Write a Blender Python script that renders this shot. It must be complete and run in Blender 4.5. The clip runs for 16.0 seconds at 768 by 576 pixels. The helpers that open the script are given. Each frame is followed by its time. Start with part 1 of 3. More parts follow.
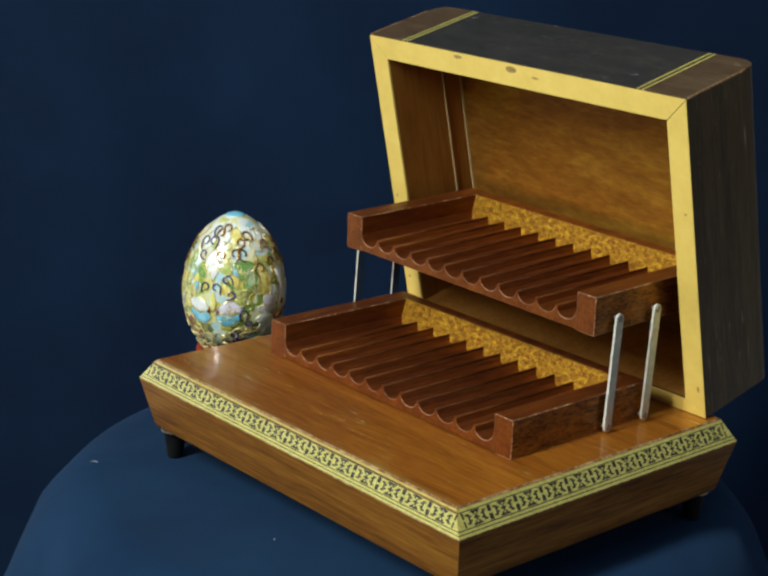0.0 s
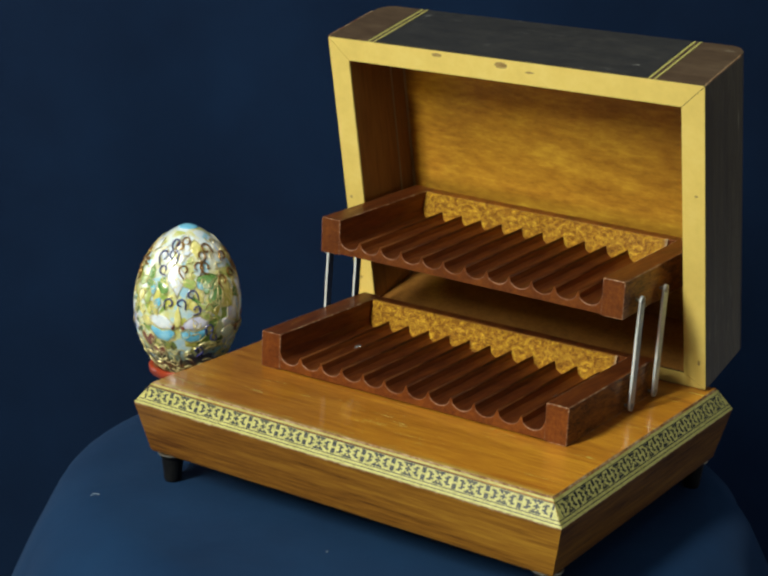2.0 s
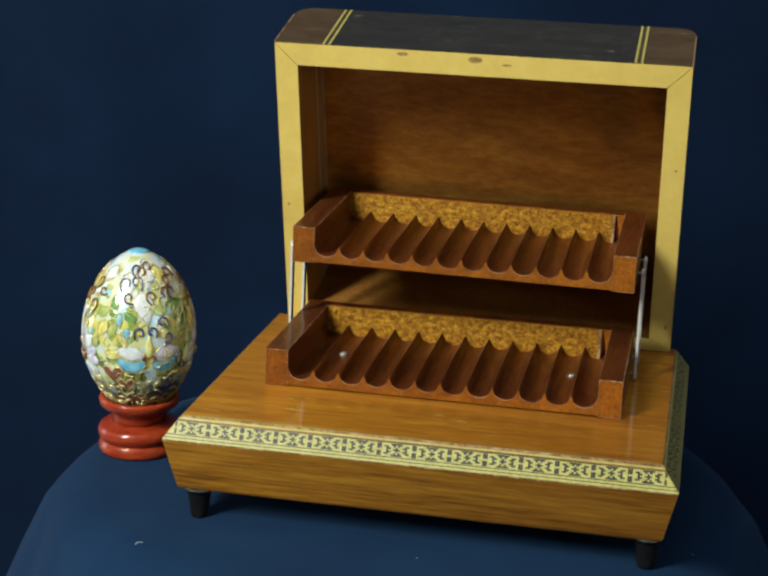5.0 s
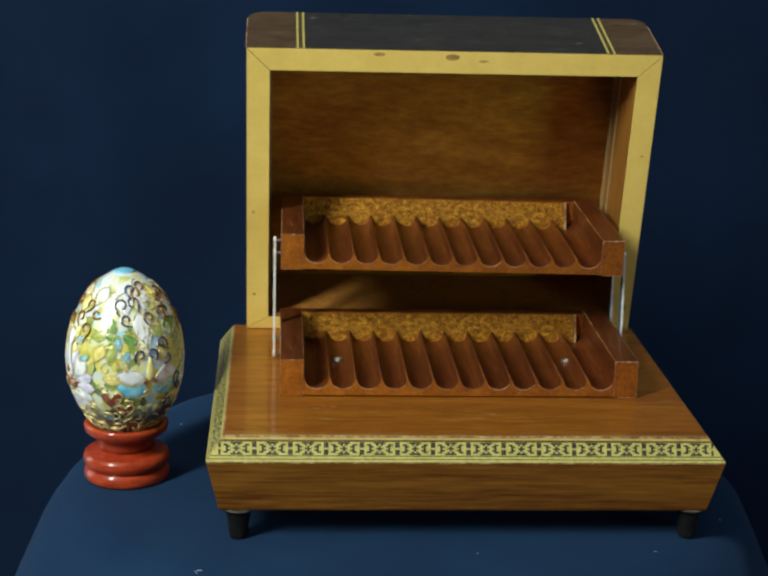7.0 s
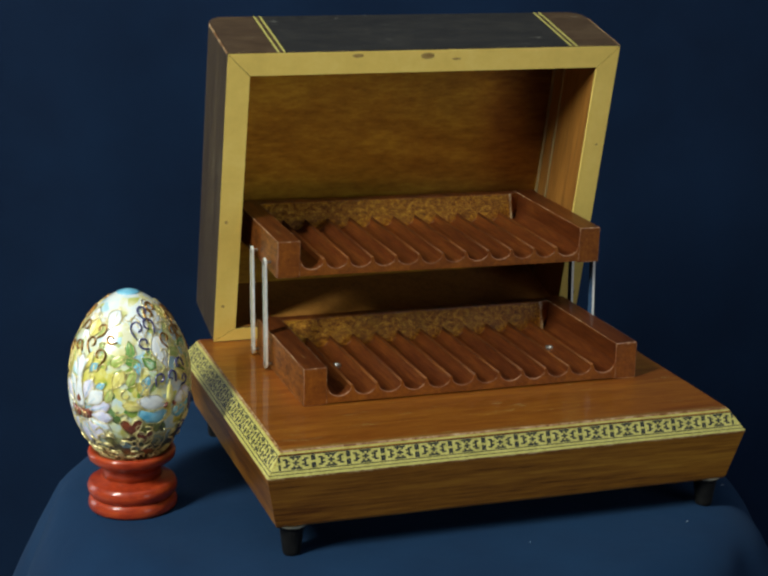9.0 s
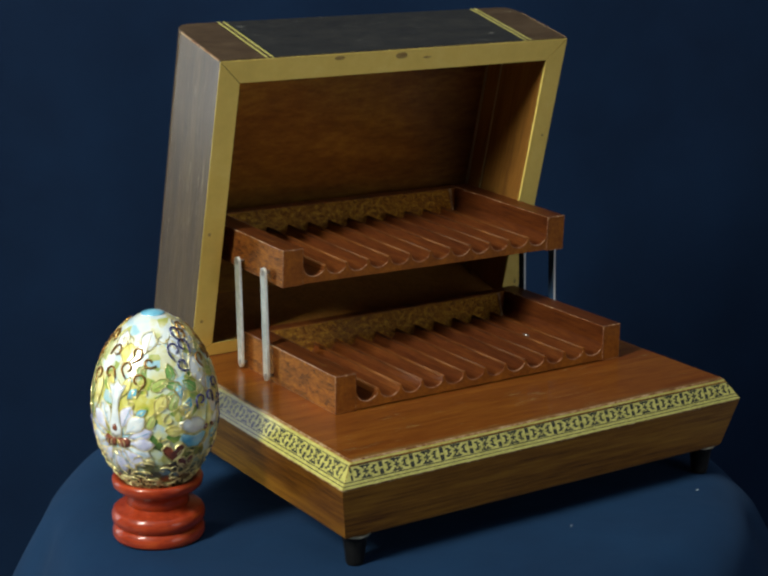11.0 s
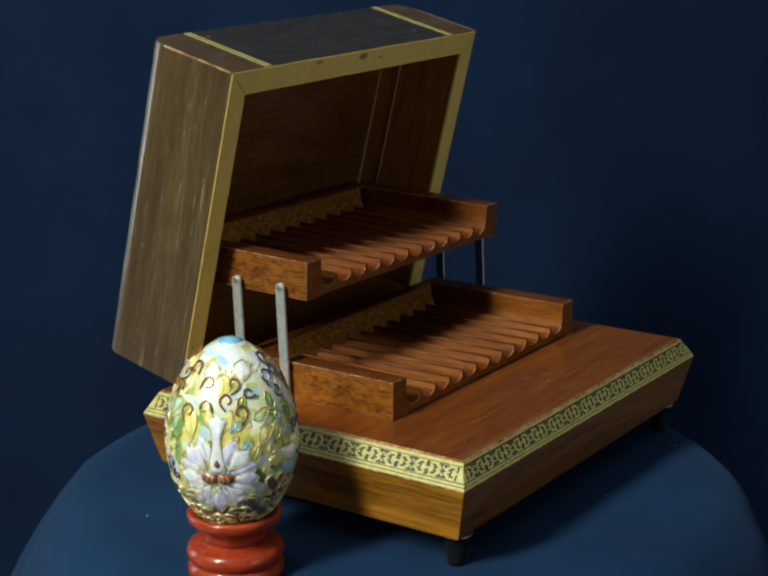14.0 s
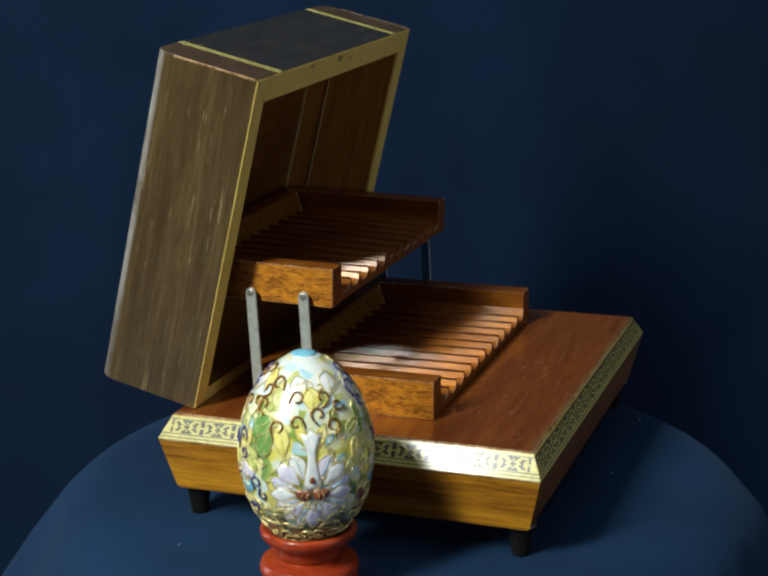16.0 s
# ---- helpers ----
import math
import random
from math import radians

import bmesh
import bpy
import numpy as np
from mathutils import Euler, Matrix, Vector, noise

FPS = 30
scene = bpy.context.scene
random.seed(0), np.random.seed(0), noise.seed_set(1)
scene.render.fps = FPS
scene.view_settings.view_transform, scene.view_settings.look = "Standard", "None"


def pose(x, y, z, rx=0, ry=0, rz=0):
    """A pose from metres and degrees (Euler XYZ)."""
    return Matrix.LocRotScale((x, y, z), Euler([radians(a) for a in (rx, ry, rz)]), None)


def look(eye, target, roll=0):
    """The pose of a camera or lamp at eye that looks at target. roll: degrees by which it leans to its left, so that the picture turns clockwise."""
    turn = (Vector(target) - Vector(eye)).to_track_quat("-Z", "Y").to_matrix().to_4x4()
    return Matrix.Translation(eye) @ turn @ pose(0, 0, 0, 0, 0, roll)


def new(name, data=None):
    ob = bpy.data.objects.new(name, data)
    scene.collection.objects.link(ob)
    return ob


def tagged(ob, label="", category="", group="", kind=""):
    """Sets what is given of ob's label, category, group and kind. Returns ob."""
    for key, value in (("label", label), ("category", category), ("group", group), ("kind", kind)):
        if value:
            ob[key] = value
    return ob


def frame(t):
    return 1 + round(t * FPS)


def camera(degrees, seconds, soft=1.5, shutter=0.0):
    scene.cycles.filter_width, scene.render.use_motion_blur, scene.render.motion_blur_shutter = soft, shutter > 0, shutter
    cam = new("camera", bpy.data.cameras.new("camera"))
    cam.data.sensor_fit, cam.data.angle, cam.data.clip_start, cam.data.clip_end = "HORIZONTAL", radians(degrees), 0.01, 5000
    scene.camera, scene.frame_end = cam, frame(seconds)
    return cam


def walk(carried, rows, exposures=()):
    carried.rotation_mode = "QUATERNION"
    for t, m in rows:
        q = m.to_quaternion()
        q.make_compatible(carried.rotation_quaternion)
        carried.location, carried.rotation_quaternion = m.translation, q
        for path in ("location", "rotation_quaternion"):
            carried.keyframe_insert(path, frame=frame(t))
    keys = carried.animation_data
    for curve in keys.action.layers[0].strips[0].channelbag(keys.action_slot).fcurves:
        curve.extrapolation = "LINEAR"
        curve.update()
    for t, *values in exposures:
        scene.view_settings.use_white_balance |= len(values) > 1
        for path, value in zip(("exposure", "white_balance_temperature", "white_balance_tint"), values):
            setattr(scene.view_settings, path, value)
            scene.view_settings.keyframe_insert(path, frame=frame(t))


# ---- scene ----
Z0 = 0.85            # height of the turning frame's origin above the floor
MM = 0.001
cam = camera(26.45, 16.0, soft=2.55)
eye = Vector((-0.00842, -0.65903, 0.25917 + Z0))
aim = eye + Vector((0, math.cos(0.29611), -math.sin(0.29611)))
walk(cam, [(0.0, look(eye, aim, 0.386)), (16.0, look(eye, aim, 0.386))])

# ---- light ----
world = bpy.data.worlds.new("room")
scene.world = world
world.use_nodes = True
world.node_tree.nodes["Background"].inputs["Color"].default_value = (0.55, 0.68, 1.0, 1)
world.node_tree.nodes["Background"].inputs["Strength"].default_value = 0.06


def area_light(name, eye_at, target, sx, sy, watts, colour):
    data = bpy.data.lights.new(name, "AREA")
    data.shape, data.size, data.size_y = "RECTANGLE", sx, sy
    data.energy, data.color = watts, colour
    ob = new(name, data)
    ob.matrix_world = look(eye_at, target)
    return ob


HEART = Vector((0.0, 0.0, Z0 + 0.04))
area_light("key_lamp", HEART + Vector((-0.765, -0.80, 0.86)), HEART, 0.17, 0.60, 27.5, (0.94, 0.985, 0.88))
area_light("ceiling_lamp", Vector((0.3, -0.4, 2.55)), Vector((0.3, -0.3, 0.8)), 1.5, 1.5, 4.8, (0.86, 0.94, 1.0))
# added fill light from the right front, no known source there
area_light("side_fill", Vector((1.85, -1.65, 1.32)), Vector((0.0, 0.0, 0.9)), 1.0, 0.8, 7.0, (0.86, 0.94, 1.0))
area_light("west_window", Vector((-2.0, 0.72, 1.25)), Vector((0.0, 0.0, 0.92)), 0.6, 1.4, 10.0, (0.88, 0.95, 1.0))


# ---- materials ----
def material(name, build):
    m = bpy.data.materials.new(name)
    m.use_nodes = True
    nt = m.node_tree
    build(nt, nt.nodes["Principled BSDF"])
    return m


def node(nt, kind, **values):
    n = nt.nodes.new(kind)
    for key, value in values.items():
        if key == "noise_type":
            n.noise_type = value
        elif key == "operation":
            n.operation = value
        elif key == "feature":
            n.feature = value
        elif key == "blend_type":
            n.data_type = "RGBA"
            n.blend_type = value
        else:
            n.inputs[key.replace("_", " ")].default_value = value
    return n


def ramp(nt, stops):
    n = nt.nodes.new("ShaderNodeValToRGB")
    el = n.color_ramp.elements
    while len(el) < len(stops):
        el.new(0.5)
    for e, (at, c) in zip(el, stops):
        e.position, e.color = at, (*c, 1)
    return n


def coords(nt, scale, turn=(0, 0, 0)):
    c = nt.nodes.new("ShaderNodeTexCoord")
    m = nt.nodes.new("ShaderNodeMapping")
    m.inputs["Scale"].default_value = scale
    m.inputs["Rotation"].default_value = turn
    nt.links.new(c.outputs["Object"], m.inputs["Vector"])
    return m.outputs["Vector"]


def patches(nt, scale, low, high):
    """Irregular patches, from 0 to 1, in which worn flecks and painted edge sheen gather."""
    n = node(nt, "ShaderNodeTexNoise", Scale=scale, Detail=7.0, Roughness=0.72)
    nt.links.new(coords(nt, (1, 1, 1)), n.inputs["Vector"])
    m = node(nt, "ShaderNodeMapRange")
    nt.links.new(n.outputs["Fac"], m.inputs["Value"])
    m.inputs["From Min"].default_value, m.inputs["From Max"].default_value = low, high
    return m.outputs["Result"]


def wood(name, stops, scale, fibre=(1, 0, 0), silk=0.35, rough=0.3, coat=0.4, bump=0.2, fleck=-1.0, fleck_colour=(0.6, 0.5, 0.35), coat_rough=0.16, glow=(1.55, 2.0, 1.1), wear=None, silk_rough=0.8, dive=0.0):
    """Grain stretched along one axis, broad figure and fine pores; flecks are worn varnish. silk: how much of
    the light is thrown back by the fibres, across their own direction, as polished veneer does. dive: how steeply
    the fibres run into the surface."""
    def build(nt, b):
        L = nt.links.new
        v = coords(nt, scale)
        grain = node(nt, "ShaderNodeTexNoise", Scale=1.0, Detail=9.0, Roughness=0.68, Distortion=0.25)
        L(v, grain.inputs["Vector"])
        broad = node(nt, "ShaderNodeTexNoise", Scale=0.30, Detail=4.0, Roughness=0.6, Distortion=0.4)
        L(v, broad.inputs["Vector"])
        pores = node(nt, "ShaderNodeTexNoise", Scale=3.4, Detail=4.0, Roughness=0.7)
        L(v, pores.inputs["Vector"])
        mix = node(nt, "ShaderNodeMath", operation="MULTIPLY_ADD")
        L(broad.outputs["Fac"], mix.inputs[0])
        mix.inputs[1].default_value = 0.45
        half = node(nt, "ShaderNodeMath", operation="MULTIPLY_ADD")
        L(grain.outputs["Fac"], half.inputs[0])
        half.inputs[1].default_value = 0.55
        fine = node(nt, "ShaderNodeMath", operation="MULTIPLY_ADD")
        L(pores.outputs["Fac"], fine.inputs[0])
        fine.inputs[1].default_value, fine.inputs[2].default_value = 0.6, -0.30
        L(fine.outputs[0], half.inputs[2])
        L(half.outputs[0], mix.inputs[2])
        r = ramp(nt, stops)
        L(mix.outputs[0], r.inputs["Fac"])
        colour = r.outputs["Color"]
        if fleck > -0.9:
            f = node(nt, "ShaderNodeTexNoise", Scale=2.3, Detail=6.0, Roughness=0.75)
            L(v, f.inputs["Vector"])
            fr = ramp(nt, [(0.66 - fleck, (0, 0, 0)), (0.74 - fleck, (1, 1, 1))])
            L(f.outputs["Fac"], fr.inputs["Fac"])
            spots = patches(nt, 38.0, 0.46, 0.60)
            spread = node(nt, "ShaderNodeMath", operation="MULTIPLY")
            L(fr.outputs["Color"], spread.inputs[0])
            L(spots, spread.inputs[1])
            mx = node(nt, "ShaderNodeMix", blend_type="MIX")
            L(spread.outputs[0], mx.inputs[0])
            L(colour, mx.inputs[6])
            mx.inputs[7].default_value = (*fleck_colour, 1)
            colour = mx.outputs[2]
        if wear:
            # rubbed paleness and painted sheen towards one edge, broken up by the grain
            axis, start, full, worn = wear
            place = nt.nodes.new("ShaderNodeTexCoord")
            sep = node(nt, "ShaderNodeSeparateXYZ")
            L(place.outputs["Object"], sep.inputs[0])
            near = node(nt, "ShaderNodeMapRange")
            L(sep.outputs[axis], near.inputs["Value"])
            near.inputs["From Min"].default_value, near.inputs["From Max"].default_value = start * MM, full * MM
            pale_mask = node(nt, "ShaderNodeMath", operation="MULTIPLY")
            L(near.outputs["Result"], pale_mask.inputs[0])
            L(patches(nt, 55.0, 0.34, 0.66), pale_mask.inputs[1])
            pale_mix = node(nt, "ShaderNodeMix", blend_type="MIX")
            L(pale_mask.outputs[0], pale_mix.inputs[0])
            L(colour, pale_mix.inputs[6])
            pale_mix.inputs[7].default_value = (*worn, 1)
            colour = pale_mix.outputs[2]
        L(colour, b.inputs["Base Color"])
        b.inputs["Roughness"].default_value = rough
        b.inputs["Specular IOR Level"].default_value = 0.2
        shaders = [b]
        if silk:
            fibres = nt.nodes.new("ShaderNodeBsdfPrincipled")
            shaders.append(fibres)
            shine = node(nt, "ShaderNodeMix", blend_type="MULTIPLY")
            shine.inputs[0].default_value = 1.0
            L(colour, shine.inputs[6])
            shine.inputs[7].default_value = (*glow, 1)
            L(shine.outputs[2], fibres.inputs["Base Color"])
            fibres.inputs["Metallic"].default_value = 1.0
            fibres.inputs["Roughness"].default_value = silk_rough
            fibres.inputs["Anisotropic"].default_value = 0.78
            both = node(nt, "ShaderNodeMixShader")
            both.inputs[0].default_value = silk
            L(b.outputs[0], both.inputs[1])
            L(fibres.outputs[0], both.inputs[2])
            L(both.outputs[0], nt.nodes["Material Output"].inputs["Surface"])
            way = node(nt, "ShaderNodeVectorTransform")
            way.vector_type, way.convert_from, way.convert_to = "VECTOR", "OBJECT", "WORLD"
            way.inputs[0].default_value = fibre
            geo = node(nt, "ShaderNodeNewGeometry")
            cross = node(nt, "ShaderNodeVectorMath", operation="CROSS_PRODUCT")
            L(geo.outputs["Normal"], cross.inputs[0])
            L(way.outputs[0], cross.inputs[1])
            L(cross.outputs[0], fibres.inputs["Tangent"])
            slope = node(nt, "ShaderNodeVectorMath", operation="MULTIPLY_ADD")
            L(way.outputs[0], slope.inputs[0])
            slope.inputs[1].default_value = (dive, dive, dive)
            L(geo.outputs["Normal"], slope.inputs[2])
            lie = node(nt, "ShaderNodeVectorMath", operation="NORMALIZE")
            L(slope.outputs[0], lie.inputs[0])
        bp = node(nt, "ShaderNodeBump", Strength=bump, Distance=0.0004)
        L(mix.outputs[0], bp.inputs["Height"])
        wave = node(nt, "ShaderNodeTexNoise", Scale=0.35, Detail=7.0, Roughness=0.7)
        L(v, wave.inputs["Vector"])
        if silk and dive:
            steep = node(nt, "ShaderNodeBump", Strength=bump, Distance=0.0004)
            L(mix.outputs[0], steep.inputs["Height"])
            L(lie.outputs[0], steep.inputs["Normal"])
            L(steep.outputs["Normal"], fibres.inputs["Normal"])
        bc = node(nt, "ShaderNodeBump", Strength=0.16, Distance=0.0006)
        L(wave.outputs["Fac"], bc.inputs["Height"])
        for sh in shaders:
            sh.inputs["Coat Weight"].default_value = coat
            sh.inputs["Coat Roughness"].default_value = coat_rough
            if sh is b or not dive:
                L(bp.outputs["Normal"], sh.inputs["Normal"])
            L(bc.outputs["Normal"], sh.inputs["Coat Normal"])
    return material(name, build)


def mottled(name, stops, scale, rough=0.5, bump=0.3, metallic=0.0, coat=0.0, detail=5.0, distance=0.0005, sheen=0.0, coat_rough=0.08):
    def build(nt, b):
        L = nt.links.new
        v = coords(nt, (scale, scale, scale))
        n = node(nt, "ShaderNodeTexNoise", Scale=1.0, Detail=detail, Roughness=0.6)
        L(v, n.inputs["Vector"])
        r = ramp(nt, stops)
        L(n.outputs["Fac"], r.inputs["Fac"])
        L(r.outputs["Color"], b.inputs["Base Color"])
        b.inputs["Roughness"].default_value = rough
        b.inputs["Metallic"].default_value = metallic
        b.inputs["Coat Weight"].default_value = coat
        b.inputs["Coat Roughness"].default_value = coat_rough
        b.inputs["Sheen Weight"].default_value = sheen
        bp = node(nt, "ShaderNodeBump", Strength=bump, Distance=distance)
        L(n.outputs["Fac"], bp.inputs["Height"])
        L(bp.outputs["Normal"], b.inputs["Normal"])
    return material(name, build)


def cloth(name, stops, sheen):
    """Woven cotton: a fine weave, slubs and broad fading."""
    def build(nt, b):
        L = nt.links.new
        v = coords(nt, (1, 1, 1))
        broad = node(nt, "ShaderNodeTexNoise", Scale=9.0, Detail=6.0, Roughness=0.65)
        L(v, broad.inputs["Vector"])
        r = ramp(nt, stops)
        L(broad.outputs["Fac"], r.inputs["Fac"])
        L(r.outputs["Color"], b.inputs["Base Color"])
        b.inputs["Roughness"].default_value = 0.9
        b.inputs["Specular IOR Level"].default_value = 0.15
        b.inputs["Sheen Weight"].default_value = sheen
        b.inputs["Sheen Tint"].default_value = (0.3, 0.5, 0.9, 1)
        weave = node(nt, "ShaderNodeTexNoise", Scale=1400.0, Detail=2.0, Roughness=0.6)
        L(v, weave.inputs["Vector"])
        crease = node(nt, "ShaderNodeTexNoise", Scale=26.0, Detail=3.0, Roughness=0.5, Distortion=0.6)
        L(v, crease.inputs["Vector"])
        soft_bump = node(nt, "ShaderNodeBump", Strength=0.25, Distance=0.004)
        L(crease.outputs["Fac"], soft_bump.inputs["Height"])
        bp = node(nt, "ShaderNodeBump", Strength=0.35, Distance=0.0003)
        L(weave.outputs["Fac"], bp.inputs["Height"])
        L(soft_bump.outputs["Normal"], bp.inputs["Normal"])
        L(bp.outputs["Normal"], b.inputs["Normal"])
    return material(name, build)


BASE_TONES = [(0.32, (0.068, 0.019, 0.003)), (0.5, (0.186, 0.064, 0.008)), (0.68, (0.29, 0.112, 0.014))]
M_BASE = wood("varnished_base_wood", [(0.33, (0.080, 0.022, 0.004)), (0.5, (0.195, 0.067, 0.010)), (0.67, (0.28, 0.110, 0.017))], (12, 260, 260), (1, 0.05, 0.05), 0.36, 0.45, coat=0.35, glow=(2.0, 3.0, 1.6), silk_rough=0.62)
M_BASE_END = wood("varnished_base_end_wood", BASE_TONES, (260, 14, 260), (0.05, 1, 0.05), 0.46, 0.45, coat=0.35, glow=(2.1, 2.9, 1.4), silk_rough=0.62)
# Y band: worn front edge and the gloss reflected there, painted paler
M_TOP = wood("varnished_top_wood", [(0.31, (0.145, 0.030, 0.006)), (0.5, (0.215, 0.053, 0.010)), (0.69, (0.28, 0.080, 0.014))], (22, 260, 260), (1, 0.05, 0), 0.42, 0.45, coat=0.5, coat_rough=0.09, fleck=0.05, fleck_colour=(0.5, 0.36, 0.2), wear=("Y", -70.5, -77.0, (0.28, 0.19, 0.10)), glow=(3.2, 6.4, 2.2), silk_rough=0.5)
M_TRAY = wood("red_brown_tray_wood", [(0.28, (0.056, 0.0128, 0.0044)), (0.5, (0.108, 0.0260, 0.0068)), (0.72, (0.165, 0.0460, 0.0098))], (230, 26, 230), (0.2, 1, 0.12), 0.42, 0.5, coat=0.22, bump=0.35, fleck=0.0, fleck_colour=(0.4, 0.22, 0.1), coat_rough=0.13, glow=(3.3, 4.6, 1.1), silk_rough=0.55)
# darker than the tray wood: shade at the crests put into the colour
M_RIDGE = wood("shade_darkened_ridge", [(0.38, (0.046, 0.012, 0.005)), (0.62, (0.125, 0.036, 0.009))], (230, 40, 230), (0.2, 1, 0.12), 0.3, rough=0.5, coat=0.0, glow=(3.3, 4.6, 1.6), bump=0.5)
M_BLOCK = wood("speckled_end_block_wood", [(0.40, (0.045, 0.012, 0.004)), (0.49, (0.165, 0.044, 0.010)), (0.64, (0.28, 0.088, 0.015))], (1500, 330, 1500), (0.05, 1, 0.05), 0.5, 0.5, coat=0.2, glow=(1.8, 2.7, 0.9), silk_rough=0.55)
M_LIP = wood("worn_trough_lip", [(0.34, (0.10, 0.032, 0.014)), (0.5, (0.28, 0.12, 0.06)), (0.66, (0.50, 0.30, 0.19))], (300, 300, 300), silk=0.0, rough=0.4, coat=0.3)
M_EDGE = wood("rubbed_tray_edge", [(0.38, (0.07, 0.022, 0.008)), (0.5, (0.16, 0.06, 0.025)), (0.62, (0.44, 0.28, 0.16))], (260, 260, 260), silk=0.0, rough=0.4, coat=0.3)
M_WORN = wood("worn_bare_edge", [(0.40, (0.13, 0.05, 0.018)), (0.5, (0.26, 0.14, 0.06)), (0.60, (0.42, 0.30, 0.17))], (300, 300, 300), silk=0.0, rough=0.45, coat=0.3)
M_RIM = wood("pale_edge_wood", [(0.2, (0.58, 0.42, 0.105)), (0.5, (0.69, 0.505, 0.128)), (0.8, (0.77, 0.60, 0.185))], (26, 26, 26), silk=0.0, rough=0.45, coat=0.2, bump=0.05)
# Y band: sheen on the rounded back edge painted in as grey
M_LIDSIDE = wood("worn_lid_side_wood", [(0.30, (0.032, 0.018, 0.007)), (0.5, (0.064, 0.040, 0.016)), (0.70, (0.108, 0.074, 0.032))], (240, 240, 16), (0.1, 0.1, 1), 0.12, coat=0.85, bump=0.4, fleck=0.06, fleck_colour=(0.34, 0.29, 0.19), coat_rough=0.19, wear=("Y", 39.0, 44.5, (0.42, 0.43, 0.43)))
M_LIDMID = wood("dark_lid_panel", [(0.28, (0.018, 0.017, 0.016)), (0.5, (0.029, 0.027, 0.024)), (0.72, (0.046, 0.042, 0.035))], (60, 190, 190), silk=0.0, rough=0.4, coat=0.5, fleck=0.05, fleck_colour=(0.24, 0.23, 0.20), coat_rough=0.25)
M_LIDEND = wood("brown_lid_end_panel", [(0.28, (0.046, 0.027, 0.014)), (0.5, (0.076, 0.047, 0.025)), (0.72, (0.115, 0.076, 0.042))], (40, 150, 150), silk=0.0, rough=0.4, coat=0.4, fleck=0.03, fleck_colour=(0.4, 0.35, 0.24), coat_rough=0.25)
M_INSIDE = wood("golden_lid_lining", [(0.28, (0.098, 0.032, 0.010)), (0.5, (0.160, 0.060, 0.016)), (0.72, (0.235, 0.105, 0.028))], (40, 130, 130), (1, 0, 0.05), 0.62, coat=0.35, coat_rough=0.35, glow=(3.0, 4.1, 1.2), silk_rough=0.48, bump=0.35, dive=0.22)
M_INWALL = wood("brown_lid_inner_wall", [(0.25, (0.15, 0.058, 0.014)), (0.5, (0.28, 0.118, 0.025)), (0.8, (0.38, 0.18, 0.042))], (160, 160, 14), (0, 0.05, 1), 0.15, coat=0.15, coat_rough=0.35)
M_PALE = mottled("pale_inlay", [(0.3, (0.33, 0.295, 0.065)), (0.6, (0.50, 0.45, 0.13))], 500, 0.48, 0.1, coat=0.5, coat_rough=0.13)
M_DARKINLAY = mottled("black_inlay", [(0.3, (0.010, 0.011, 0.008)), (0.7, (0.032, 0.033, 0.022))], 500, 0.48, 0.1, coat=0.3, coat_rough=0.13)
M_CORK = wood("speckled_back_strip", [(0.38, (0.045, 0.0125, 0.004)), (0.47, (0.105, 0.032, 0.007)), (0.54, (0.165, 0.057, 0.011)), (0.61, (0.29, 0.132, 0.028))], (1700, 2200, 2200), (1, 0.1, 0.1), 0.62, coat=0.1, bump=0.9, glow=(3.5, 5.0, 1.6), silk_rough=0.5)
M_INLINE = wood("light_inner_moulding", [(0.3, (0.22, 0.15, 0.065)), (0.7, (0.44, 0.34, 0.18))], (100, 100, 14), silk=0.0, rough=0.5, coat=0.2)
M_STEEL = mottled("dull_steel", [(0.3, (0.44, 0.48, 0.44)), (0.7, (0.64, 0.67, 0.62))], 400, 0.40, 0.1, metallic=0.75)
M_SCREW = mottled("worn_screw_steel", [(0.3, (0.14, 0.13, 0.12)), (0.7, (0.46, 0.44, 0.41))], 900, 0.4, 0.2, metallic=0.8)
# inner arm faces: reflection of the navy surroundings painted as colour
M_STEEL_REFLECT = mottled("steel_with_navy_reflection", [(0.3, (0.026, 0.056, 0.115)), (0.7, (0.038, 0.080, 0.155))], 400, 0.5, 0.1)
# arm edges: the light they catch painted in as paler steel
M_GLINT = mottled("edge_glint_steel", [(0.3, (0.56, 0.58, 0.56)), (0.7, (0.76, 0.77, 0.75))], 400, 0.35, 0.1, metallic=0.25)
M_BLACK = mottled("black_lacquer", [(0.3, (0.004, 0.004, 0.005)), (0.7, (0.009, 0.009, 0.009))], 300, 0.5, 0.1)
M_BLACK.node_tree.nodes["Principled BSDF"].inputs["Specular IOR Level"].default_value = 0.12
M_STEEL_REFLECT.node_tree.nodes["Principled BSDF"].inputs["Specular IOR Level"].default_value = 0.15
M_BRASS = mottled("pale_brass_plate", [(0.3, (0.45, 0.40, 0.28)), (0.7, (0.6, 0.55, 0.42))], 400, 0.4, 0.1, metallic=1.0)
M_STAND = wood("red_lacquered_stand_wood", [(0.32, (0.17, 0.015, 0.005)), (0.5, (0.29, 0.032, 0.008)), (0.68, (0.40, 0.062, 0.014))], (60, 60, 240), silk=0.0, rough=0.4, coat=0.5, bump=0.06, coat_rough=0.13)
M_CLOTH = cloth("navy_table_cloth", [(0.3, (0.002, 0.0145, 0.045)), (0.7, (0.0042, 0.0260, 0.071))], 0.05)
